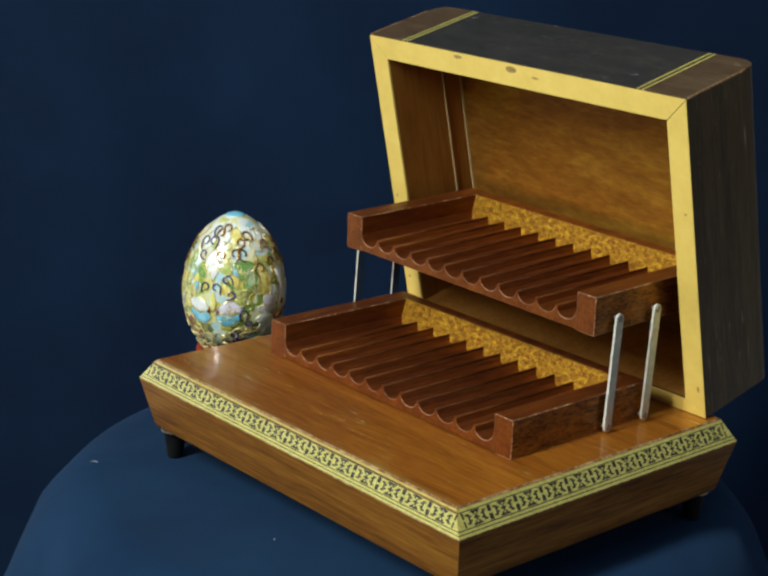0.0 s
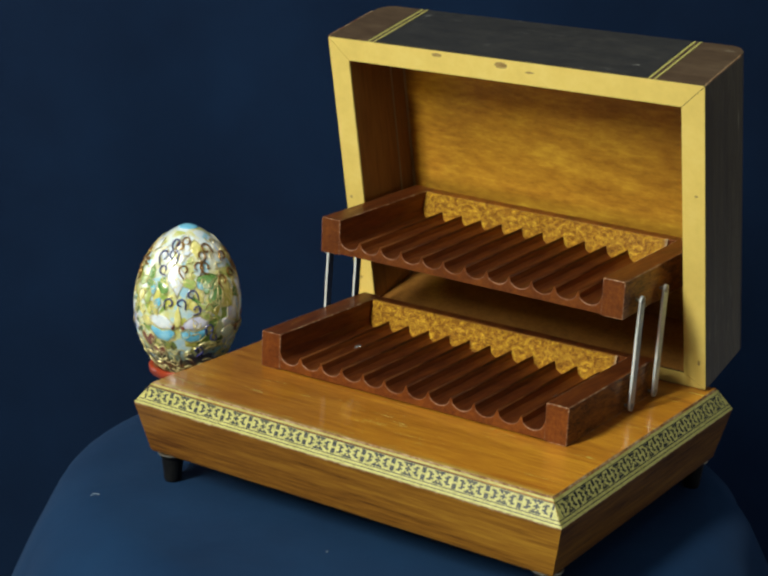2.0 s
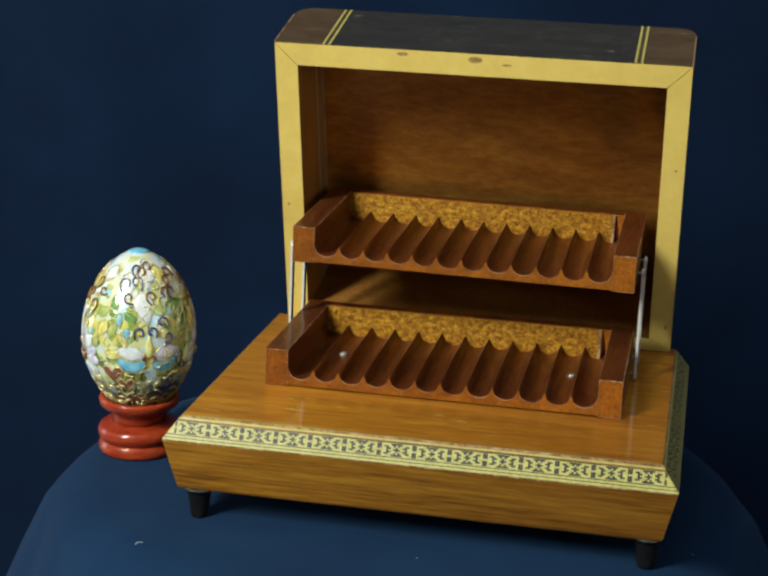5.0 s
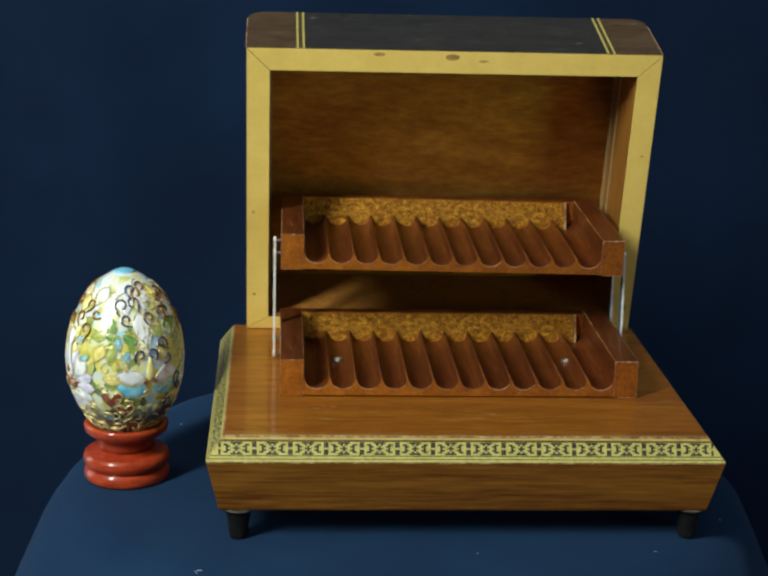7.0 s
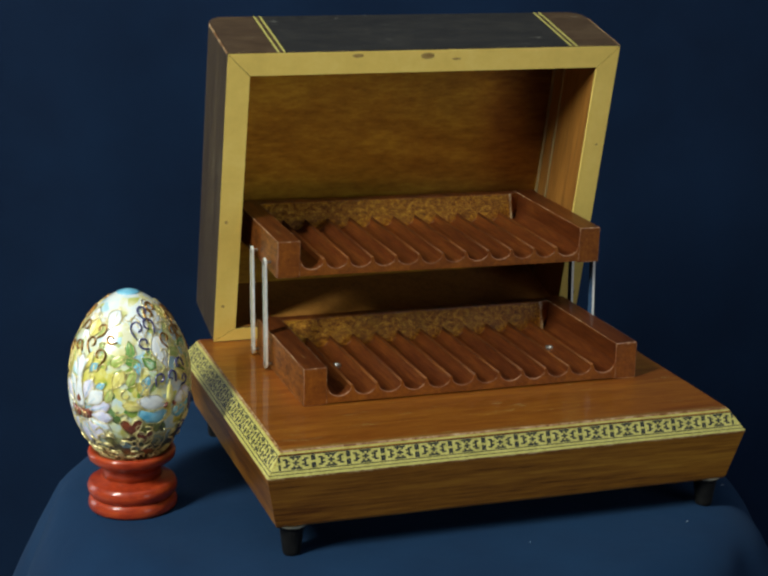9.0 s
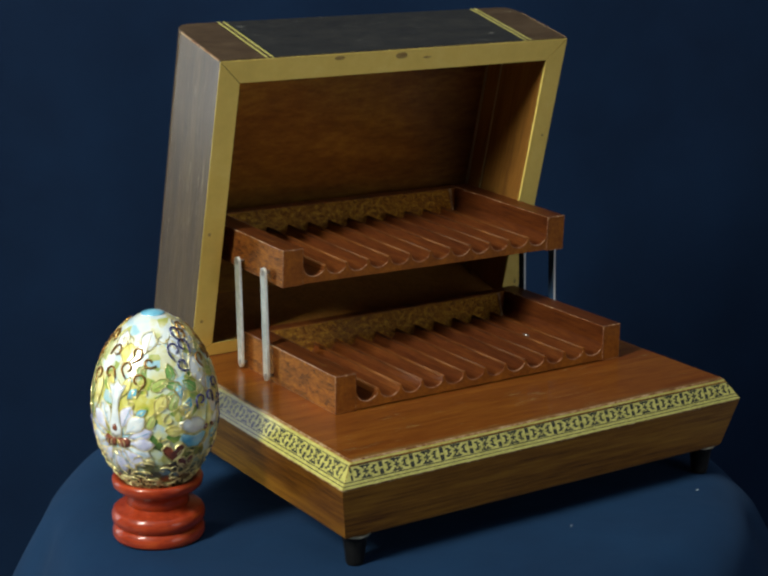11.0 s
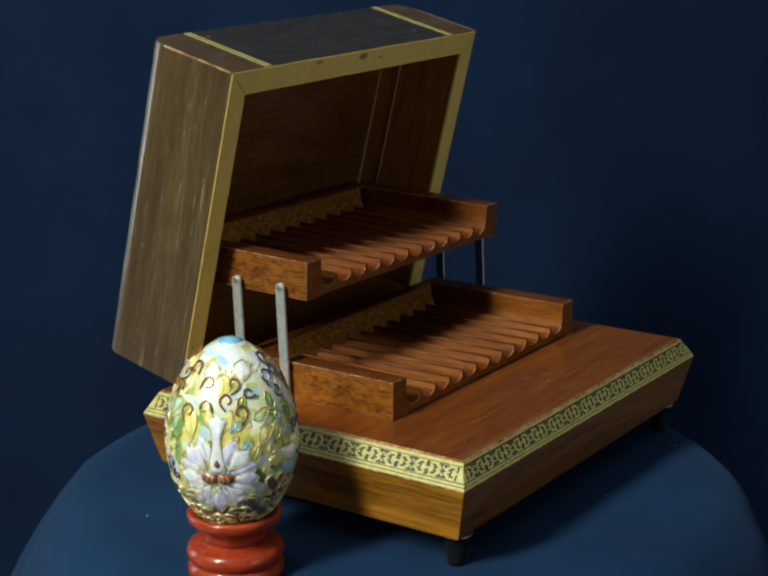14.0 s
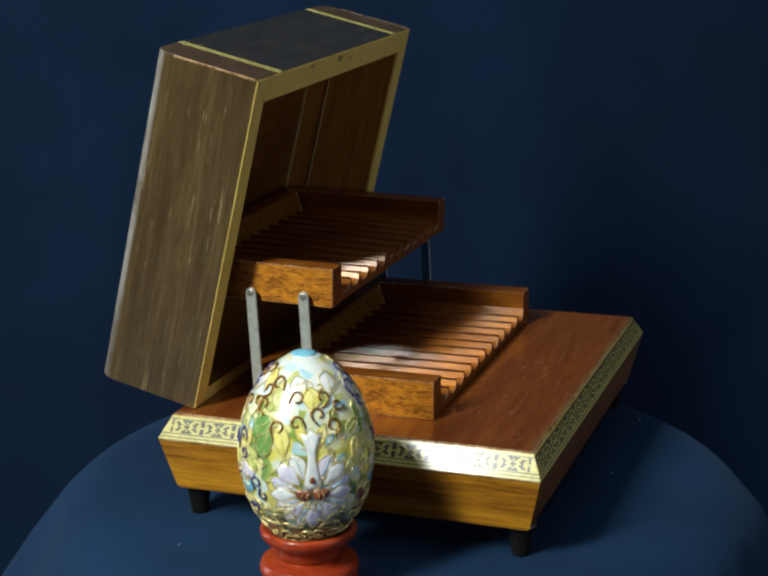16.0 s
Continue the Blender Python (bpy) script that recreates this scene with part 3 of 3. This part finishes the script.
for x, out in ((-75.0, -1), (77.7, 1)):
    for yt, yb in ((24.5, 22.6), (47.0, 45.0)):
        link_arm(x, yb, 47.0, yt, 91.5, out)


# ---- lid ----
def lid_parts():
    """Built in the lid's own space: x across, y into its depth, z up along its rim."""
    W, H, D, T, TB = 89.5, 137.6, 44.5, 9.9, 6.0

    def ring(inset, y):
        low = inset * TB / T
        return [(-W + inset, y, low), (W - inset, y, low), (W - inset, y, H - inset), (-W + inset, y, H - inset)]

    # plan of the lid, with its two long back edges rounded
    R = 8.0
    arc = [(W - R + R * math.sin(t), D - R + R * math.cos(t)) for t in [k * math.pi / 16 for k in range(9)]]
    right = [(W, 0.0), (W, 14.0), (W, 26.0)] + list(reversed(arc))
    outer = right + [(-x, y) for x, y in reversed(right)]
    inner = [(-W + T, 0.8), (-W + T, 42.4), (W - T, 42.4), (W - T, 0.8)]
    bm = bmesh.new()
    loft(bm, [[(x, y, z) for x, y in outer + inner] for z in (TB, H - T)])
    for z0, z1 in ((0.0, TB), (H - T, H)):
        loft(bm, [[(x, y, z) for x, y in outer] for z in (z0, z1)])
    lid = part("lid", bm, M_LIDSIDE, box, "tall brown lid standing open")
    bm = bmesh.new()
    loft(bm, [ring(T + 0.12, 0.9), ring(T + 0.12, 42.3)], False, False)
    part("inner_wall", bm, M_INWALL, lid)
    bm = bmesh.new()
    block(bm, (-W + T + 0.1, 41.4, TB + 0.1), (W - T - 0.1, 42.3, H - T - 0.1))
    part("lining_panel", bm, M_INSIDE, lid, "golden-brown figured lining panel")
    # slim mouldings in the two inner corners
    for s in (-1, 1):
        bm = bmesh.new()
        block(bm, (min(s * (W - T), s * (W - T - 0.7)), 30.2, TB), (max(s * (W - T), s * (W - T - 0.7)), 31.0, H - T), 0.1)
        part("inner_line", bm, M_INLINE, lid)
        bm = bmesh.new()
        block(bm, (min(s * (W - T), s * (W - T - 1.0)), 40.6, TB + 0.3), (max(s * (W - T), s * (W - T - 1.0)), 41.6, H - T - 0.3), 0.15)
        part("corner_moulding", bm, M_INLINE, lid, "thin pale corner moulding")
    # rim of four mitred pale boards
    o = [(-W + 0.06, 0), (W - 0.06, 0), (W - 0.06, H), (-W + 0.06, H)]
    i_ = [(-W + T, TB), (W - T, TB), (W - T, H - T), (-W + T, H - T)]
    for k in range(4):
        j = (k + 1) % 4
        cx, cz = (o[k][0] + o[j][0] + i_[k][0] + i_[j][0]) / 4, (o[k][1] + o[j][1] + i_[k][1] + i_[j][1]) / 4
        quad = [o[k], o[j], i_[j], i_[k]]
        quad = [(x + (cx - x) * 0.0012, z + (cz - z) * 0.004) for x, z in quad]
        bm = bmesh.new()
        loft(bm, [[(x, y, z) for x, z in quad] for y in (-0.3, 1.1)])
        part("rim_board", bm, M_RIM, lid, "pale yellow rim board")
    # dark marks in the rim: the catch hole and two knots
    for x, z, a, b in ((-1.5, H - 2.6, 3.2, 1.5), (-33.0, H - 1.8, 2.6, 0.9), (12.0, H - 4.2, 2.2, 0.5), (-86.5, 60.0, 0.7, 0.9), (-86.0, 18.0, 0.8, 0.7), (85.8, 90.0, 0.7, 0.5), (86.5, 12.5, 0.6, 1.4)):
        bm = bmesh.new()
        loft(bm, [[(x + a * q * math.cos(t * math.pi / 8), y, z + b * q * math.sin(t * math.pi / 8)) for t in range(16)] for q, y in ((1.0, -0.2), (0.95, -0.36), (0.5, -0.37))])
        part("rim_mark", bm, M_KNOT, lid)
    # veneers on the upper side, with inlaid lines between them; their far edge follows the rounded plan
    def panel(name, x0, x1, lift, mat, label=""):
        xs = [x0 + (x1 - x0) * k / 10 for k in range(11)]
        far = []
        for x in xs:
            over = max(0.0, abs(x) - (W - R))
            far.append((x, D - 0.2 - R + math.sqrt(max(0.0, R * R - over * over))))
        plan = [(x0, 0.2), (x1, 0.2)] + list(reversed(far))
        b = bmesh.new()
        loft(b, [[(x, y, z) for x, y in plan] for z in (H - 0.3, H + 0.35 + lift)])
        part(name, b, mat, lid, label)

    panel("end_panel", -W + 0.4, -68.6, 0.0, M_LIDEND, "brown veneer end panel")
    panel("end_panel", 69.2, W - 0.4, 0.0, M_LIDEND, "brown veneer end panel")
    panel("middle_panel", -64.4, 65.0, 0.0, M_LIDMID, "nearly black veneer panel")
    for x0 in (-68.5, 65.1):
        panel("inlay_strip", x0, x0 + 4.0, -0.05, M_LIDEND, "brown strip between two pale inlay lines")
        for q in (0.25, 2.85):
            panel("inlay_line", x0 + q, x0 + q + 0.9, 0.08, M_PALE)
    # rubbed bare edges at both ends of the upper side
    for s in (-1, 1):
        b = bmesh.new()
        block(b, (s * W - 0.4, 0.6, H - 0.4), (s * W + 0.12, D - 9.0, H + 0.42), 0.1)
        part("worn_edge", b, M_WORN, lid)
    up = Vector((0, -33.0, 133.7)).normalized()
    back = Vector((0, 133.7, 33.0)).normalized()
    m = Matrix(((1, 0, 0, 1.7 * MM), (0, back.y, up.y, 68.3 * MM), (0, back.z, up.z, 44.7 * MM), (0, 0, 0, 1)))
    lid.matrix_basis = m


M_KNOT = mottled("dark_rim_mark", [(0.3, (0.22, 0.13, 0.035)), (0.7, (0.44, 0.31, 0.10))], 500, 0.5, 0.2)
lid_parts()

# ---- egg on its stand ----
EX, EY = -137.3, -0.9


def egg_radius(z):
    if z >= 53:
        u = (z - 53) / 37.6
        return 24.2 * max(0.0, 1 - u * u) ** 0.61
    u = (53 - z) / 35.0
    return 24.2 * math.sqrt(max(0.0, 1 - u * u))


def egg_at(az, z, lift=0.0):
    """A point on the egg at the azimuth az (degrees) and height z, raised by lift."""
    z = min(90.2, max(18.2, z))
    r = egg_radius(z)
    slope = (egg_radius(z + 0.1) - egg_radius(z - 0.1)) / 0.2
    nrm = Vector((1, -slope)).normalized()
    a = math.radians(az)
    rr = r + lift * nrm.x
    return Vector((rr * math.cos(a), rr * math.sin(a), z + lift * nrm.y))


egg = tagged(new("decorated_egg"), "cloisonne enamel egg with flowers, leaves and gilt wire scrolls", "ornament")


def egg_shell():
    bm = bmesh.new()
    prof = [(max(0.3, egg_radius(53 + 37.5 * math.sin(t))), 53 + 37.5 * math.sin(t)) for t in [k * math.pi / 48 for k in range(24)]]
    low = [(max(0.3, egg_radius(53 - 34.9 * math.sin(t))), 53 - 34.9 * math.sin(t)) for t in [k * math.pi / 36 for k in range(1, 18)]]
    prof = list(reversed(low)) + prof + [(0.4, 90.59)]
    lathe(bm, prof, 72)
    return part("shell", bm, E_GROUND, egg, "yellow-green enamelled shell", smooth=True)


shell = egg_shell()


def patch(name, outline, az, z, mat, parent, lift=0.35, rot=0.0, size=1.0):
    """An enamel field: an outline in millimetres round (az, z), turned by rot, domed a little over the egg."""
    c, s = math.cos(math.radians(rot)), math.sin(math.radians(rot))
    cx = sum(q[0] for q in outline) / len(outline)
    cy = sum(q[1] for q in outline) / len(outline)
    rings = []
    for f, l in ((1.0, -0.2), (1.0, lift * 0.5), (0.8, lift), (0.4, lift * 1.15)):
        ring = []
        for x, y in outline:
            x, y = (cx + (x - cx) * f) * size, (cy + (y - cy) * f) * size
            x, y = x * c - y * s, x * s + y * c
            zz = z + y * 0.97
            ring.append(egg_at(az + math.degrees(x / max(6.0, egg_radius(min(88, max(22, zz))))), zz, l))
        rings.append(ring)
    bm = bmesh.new()
    loft(bm, rings)
    return part(name, bm, mat, parent, smooth=True)


def wire(name, line, az, z, mat, parent, thick=0.28, rot=0.0, size=1.0, lift=0.35):
    """A round wire laid on the egg along a line in millimetres round (az, z)."""
    c, s = math.cos(math.radians(rot)), math.sin(math.radians(rot))
    bm = bmesh.new()
    add_wire(bm, line, az, z, thick, c, s, size, lift)
    return part(name, bm, mat, parent, smooth=True)


def add_wire(bm, line, az, z, thick, c, s, size, lift):
    pts = []
    for x, y in line:
        x, y = x * size, y * size
        x, y = x * c - y * s, x * s + y * c
        zz = z + y * 0.97
        pts.append(egg_at(az + math.degrees(x / max(6.0, egg_radius(min(88, max(22, zz))))), zz, lift))
    rings = []
    for k, q in enumerate(pts):
        d = (pts[min(k + 1, len(pts) - 1)] - pts[max(k - 1, 0)])
        d = d.normalized() if d.length > 1e-6 else Vector((0, 0, 1))
        out = Vector((q.x, q.y, (q.z - 53) * 0.4)).normalized()
        side = d.cross(out).normalized()
        w = thick * (0.6 if k in (0, len(pts) - 1) else 1.0)
        rings.append([q + side * (w * math.cos(t * math.pi / 3)) + out * (w * math.sin(t * math.pi / 3)) for t in range(6)])
    loft(bm, rings)


def leaf_shape(length, width, n=7, tip=1.4):
    up = [(width * math.sin(math.pi * (k / n) ** (1 / tip)) / 2, length * k / n) for k in range(n + 1)]
    return up + [(-x, y) for x, y in reversed(up[1:-1])]


def lobed_leaf(length, width, lobes=4):
    """A broad leaf with rounded lobes along both sides."""
    up = []
    for k in range(13):
        u = k / 12
        swell = 0.72 + 0.28 * abs(math.sin(math.pi * lobes * u * 0.5 + 0.3))
        up.append((width * math.sin(math.pi * u ** 0.75) / 2 * swell, length * u))
    return up + [(-x, y) for x, y in reversed(up[1:-1])]


def curl(r, turns=0.8, tail=1.6, flip=1):
    """A scroll: a tail that rolls up into a hook."""
    line = [(flip * (-r), -tail), (flip * (-r * 1.02), -tail * 0.5)]
    for k in range(11):
        t = math.pi - k / 10 * turns * 2 * math.pi
        rr = r * (1 - 0.45 * k / 10)
        line.append((flip * rr * math.cos(t), rr * math.sin(t)))
    return line


def outline_wire(outline, az, z, parent, rot=0.0, size=1.0, thick=0.2):
    return wire("wire", outline + [outline[0]], az, z, M_GOLD, parent, thick, rot, size, 0.4)


def lotus(az, z, k_=1.3):
    """Many-petalled lilac flower with a red-brown heart under a pale trumpet stem."""
    ring = [(24, 4.5, 10.5, 5.0), (47, 3.8, 10.6, 5.4), (70, 3.6, 10.4, 4.6), (92, 3.4, 10.0, 4.6), (114, 3.0, 9.6, 4.6), (137, 2.4, 9.6, 4.4), (159, 2.2, 9.8, 4.2), (180, 2.0, 10.2, 4.2)]
    ring += [(-rot, near, length * 0.96, width * 0.95) for rot, near, length, width in ring[:-1]]
    for k, (rot, near, length, width) in enumerate(ring):
        shape = [(x, y + near) for x, y in leaf_shape(length - near * 0.4, width, 8, 0.72)]
        ob = patch("petal", shape, az, z, E_LILAC if k % 3 else E_WHITE, egg, 0.34 + 0.16 * (k % 2), rot, k_)
        outline_wire(shape, az, z, ob, rot, k_, 0.13)
        wire("wire", [(0, near + length * 0.15), (0.25, near + length * 0.4), (0.1, near + length * 0.75)], az, z, E_BLUE, ob, 0.12, rot, k_, 0.52)
    half = [(0, 0), (2.4, 0.8), (2.9, 3.5), (2.0, 8), (1.3, 12.5), (2.0, 17), (3.8, 21.5), (1.6, 21.0), (0, 23.0)]
    trumpet = half + [(-x, y) for x, y in reversed(half[1:-1])]
    stem = patch("flower_stem", trumpet, az, z + 1.4, E_WHITE, egg, 0.65)
    outline_wire(trumpet, az, z + 1.4, stem, 0, 1.0, 0.16)
    patch("bud", leaf_shape(3.6, 2.2), az, z + 4.2, E_BROWN, stem, 1.1)
    for s in (-1, 1):
        side = [(s * x, y) for x, y in ((0.3, -1.2), (2.2, -1.7), (4.0, -0.9), (4.6, 0.9), (3.2, 1.9), (1.6, 1.2), (0.3, 1.5))]
        heart = patch("flower_heart", side, az, z - 0.2, E_BROWN, egg, 0.9, 0, 1.35)
        for q in (1.1, 2.4):
            wire("wire", [(s * q, -1.5), (s * (q + 0.5), 0.0), (s * q, 1.1)], az, z - 0.2, M_GOLD, heart, 0.2, 0, 1.35, 1.15)


def twin_flower(az, z, k_=1.65):
    """Two sky-blue petals with white upper halves under dark scrolls."""
    for s in (-1, 1):
        low = [(s * x, y) for x, y in ((0.9, -2.2), (3.0, -3.6), (6.0, -3.2), (8.4, -0.8), (8.0, 0.8), (4.6, -0.4), (2.2, 0.2), (0.8, -0.4))]
        ob = patch("petal", low, az, z, E_BLUE, egg, 0.26, 0, k_)
        outline_wire(low, az, z, ob, 0, k_, 0.12)
        high = [(s * x, y) for x, y in ((1.0, 0.0), (2.4, 0.6), (4.6, 0.0), (8.2, 1.2), (8.8, 3.2), (6.2, 4.4), (3.4, 4.0), (1.6, 2.4))]
        ob = patch("petal", high, az, z, E_WHITE if s < 0 else E_LILAC, egg, 0.26, 0, k_)
        outline_wire(high, az, z, ob, 0, k_, 0.12)
        patch("seed", leaf_shape(2.6, 1.7), az + s * 6.5, z + 0.4, E_BROWN, egg, 0.9, s * 30)
    patch("flower_tongue", leaf_shape(12.0, 3.2), az, z + 0.6, E_YELLOW, egg, 0.6)


def scrolls(az, rows, mat):
    """Hooked scrolls round one flower: (azimuth from it, height, which way they hook, turn, size)."""
    for daz, z, flip, rot, size in rows:
        wire("scroll", curl(2.0, 0.8, 2.6, flip), az + daz, z, mat, egg, 0.42, rot, size, 0.42)


def fields(az, rows, mat, shape_of):
    """Enamel fields round one flower: (azimuth from it, height of the middle, turn, length, width), each with a gilt outline and vein."""
    for daz, z, rot, length, width in rows:
        shape = [(x, y - length / 2) for x, y in shape_of(length, width)]
        ob = patch("enamel_field", shape, az + daz, z, mat, egg, 0.26, rot)
        outline_wire(shape, az + daz, z, ob, rot, 1.0, 0.14)
        wire("wire", [(0, -length * 0.35), (width * 0.07, 0), (0, length * 0.32)], az + daz, z, M_GOLD, ob, 0.13, rot, 1.0, 0.36)


def teardrop(length, width):
    return leaf_shape(length, width, 8, 0.75)


for az in (207, 27):
    fields(az, ((-26, 64.0, 12, 13.0, 6.0), (-8, 66.5, 20, 9.0, 3.6), (9, 66.0, -20, 9.0, 3.6), (42, 60.0, -30, 9.0, 5.0), (4, 77.5, 0, 8.0, 7.0), (56, 49.5, 80, 9.0, 4.4), (-70, 58.0, 30, 8.0, 4.0)), E_YELLOW, teardrop)
    fields(az, ((-43, 64.0, -14, 15.0, 8.6), (54, 71.5, 8, 7.0, 4.6), (55, 66.8, 70, 8.0, 4.2)), E_GREEN, lobed_leaf)
    fields(az, ((43, 67.5, -60, 8.0, 4.6), (34, 54.0, -20, 7.0, 3.6), (-58, 54.0, 60, 8.0, 4.0)), E_LIME, lobed_leaf)
    fields(az, ((61, 64.5, 15, 7.0, 3.6), (67, 57.5, -25, 9.5, 4.2), (16, 64.0, -40, 6.0, 3.2), (-62, 67.0, 30, 6.0, 3.4), (24, 57.0, -60, 6.0, 3.0)), E_BLUE, teardrop)
    fields(az, ((-12, 81.0, 20, 8.0, 6.0), (30, 81.5, -20, 8.0, 6.0)), E_WHITE, teardrop)
    lotus(az, 45.0)
    scrolls(az, ((-31, 68.5, 1, 25, 1.35), (-13, 70.5, -1, 25, 1.15), (-13, 78.0, 1, -20, 1.1), (-53, 75.0, 1, 60, 1.2), (-43, 82.0, -1, 20, 1.1), (8, 73.0, 1, 40, 1.2), (22, 69.0, -1, -35, 1.3), (17, 78.0, -1, -60, 1.1), (32, 75.0, 1, 110, 0.9)), E_BRONZE)
    scrolls(az, ((-52, 47.5, 1, 20, 1.15), (-63, 37.0, -1, -50, 1.1), (-46, 43.0, -1, 160, 0.9)), E_NAVY)
    heart = [(0, -3.2), (2.6, -0.8), (3.4, 1.2), (2.2, 2.4), (0.8, 1.8), (0, 0.4), (-0.8, 1.8), (-2.2, 2.4), (-3.4, 1.2), (-2.6, -0.8)]
    for daz, z, size in ((54, 41.0, 1.35), (68, 36.0, 1.1)):
        ob = patch("heart_field", heart, az + daz, z, E_BROWN, egg, 0.4, 0, size)
        outline_wire(heart, az + daz, z, ob, 0, size, 0.34)
for az in (300, 120):
    fields(az, ((-4, 69.5, 10, 15.0, 8.5), (2, 81.5, 0, 10.0, 8.0), (-24, 79.0, 10, 9.0, 7.0)), E_WHITE, teardrop)
    fields(az, ((35, 68.5, -66, 13.0, 10.0), (45, 63.0, -20, 10.0, 7.0), (-20, 66.0, 50, 7.5, 5.0)), E_GREEN, lobed_leaf)
    fields(az, ((11, 68.5, 70, 8.5, 5.0), (-38, 61.0, -20, 8.0, 4.6), (30, 58.0, 60, 7.5, 4.0)), E_LIME, lobed_leaf)
    fields(az, ((24, 63.0, 20, 8.0, 4.4), (-27, 56.0, 30, 8.0, 4.2), (25, 82.0, 0, 8.0, 5.0)), E_YELLOW, teardrop)
    twin_flower(az, 47.0)
    scrolls(az, ((-10, 59.6, 1, 5, 1.1), (3, 59.8, -1, -5, 1.1), (15, 63.6, -1, 15, 1.15), (20, 57.0, -1, -80, 1.0), (-29, 78.8, 1, 30, 1.25), (-13, 79.6, -1, -10, 1.2), (-23, 73.6, 1, 80, 1.05), (-14, 84.0, 1, 40, 1.0)), E_NAVY)
    scrolls(az, ((5, 74.0, 1, 40, 1.15), (24, 75.2, -1, -30, 1.15), (32, 79.6, -1, -70, 1.0), (8, 85.0, 1, 0, 0.9), (-4, 83.0, 1, 10, 1.0)), E_BRONZE)


def fine_wires():
    """Gilt wires that outline the small enamel cells all over the egg, and a row of beads round its foot."""
    rnd = random.Random(7)
    bm = bmesh.new()
    for k in range(250):
        z = 22 + 62 * rnd.random() ** 1.25
        rot = rnd.uniform(0, 6.28)
        size = rnd.uniform(0.9, 1.9)
        flip = rnd.choice((-1, 1))
        line = curl(1.2, rnd.uniform(0.3, 0.75), rnd.uniform(0.4, 1.6), flip)[::2]
        if k % 3 == 0:
            line = [(-x - flip * 2.2, -y - 1.6) for x, y in reversed(line)] + line
        add_wire(bm, line, rnd.uniform(0, 360), z, 0.2, math.cos(rot), math.sin(rot), size, 0.3)
    for k in range(150):
        z = rnd.uniform(21, 40)
        a = math.radians(rnd.uniform(-40, 40))
        add_wire(bm, [(-1.8, 0), (-0.6, 0.5), (0.6, 0.5), (1.8, 0)], rnd.uniform(0, 360), z, 0.42, math.cos(a), math.sin(a), rnd.uniform(0.8, 1.7), 0.34)
    for k in range(44):
        add_wire(bm, [(-0.45, 0), (0, 0.05), (0.45, 0)], k * 360 / 44, 25.6, 0.5, 1.0, 0.0, 1.0, 0.3)
    part("fine_wire", bm, M_GOLD, shell, "gilt cell wires", smooth=True, kind="stuff")


fine_wires()
bm = bmesh.new()
lathe(bm, [(egg_radius(z) + 0.15, z + 0.2) for z in (90.5, 90.3, 90.0, 89.7, 89.4)] + [(egg_radius(89.3) - 0.2, 89.3)], 32)
part("crown_field", bm, E_BLUE, egg, "sky-blue enamel crown", smooth=True)

STAND = [(15.5, -4.0), (17.3, -3.8), (18.0, -2.6), (18.1, -0.6), (17.4, 1.6), (16.7, 2.4), (17.0, 3.0), (18.1, 4.6), (18.3, 6.6), (17.6, 8.8), (16.6, 9.6), (13.4, 10.2),
         (12.2, 11.4), (11.7, 13.6), (12.0, 15.8), (13.6, 17.4), (16.2, 18.8), (17.4, 20.0), (17.8, 22.6), (17.4, 23.6), (16.4, 23.9), (14.8, 23.4), (12.6, 21.4), (9.0, 19.2), (3.0, 18.0)]
egg_stand = tagged(new("egg_stand"), "turned red-lacquered wooden stand holding the enamel egg", "stand")
for name, first, last in (("foot_ring", 0, 6), ("middle_ring", 5, 13), ("cup", 12, len(STAND))):
    bm = bmesh.new()
    lathe(bm, [(r, 24.2 - (24.0 - z) * 0.905) for r, z in STAND[first:last]], 64)
    part(name, bm, M_STAND, egg_stand, smooth=True)

# ---- what turns ----
TURN_T = (0.0, 1.0, 2.0, 3.0, 4.0, 6.5, 7.5, 9.0, 11.5, 13.0, 14.0, 15.0, 16.0)
TURN_A = (-48.59, -41.05, -33.64, -26.33, -18.98, -0.20, 7.30, 18.40, 36.93, 47.97, 55.54, 63.21, 70.70)


def turning(t, x, y, z):
    """The pose at t of a thing that stands at (x, y, z) millimetres from the box's foot."""
    a = float(np.interp(t, TURN_T, TURN_A))
    lean = pose(0, 0, 0, -1.719, 0, 0) @ pose(0, 0, 0, 0, 1.2516, 0)
    return pose(0, 0, Z0, 0, 0, a) @ lean @ pose((19.2 + x) * MM, (-2.9 + y) * MM, (-24.5 + z) * MM)


def motions():
    times = [0.5 * k for k in range(33)]
    for thing, x, y in ((box, 0, 0), (cloth_thing, 0, 0), (egg, EX, EY), (egg_stand, EX, EY)):
        walk(thing, [(t, turning(t, x, y, 0)) for t in times])


motions()
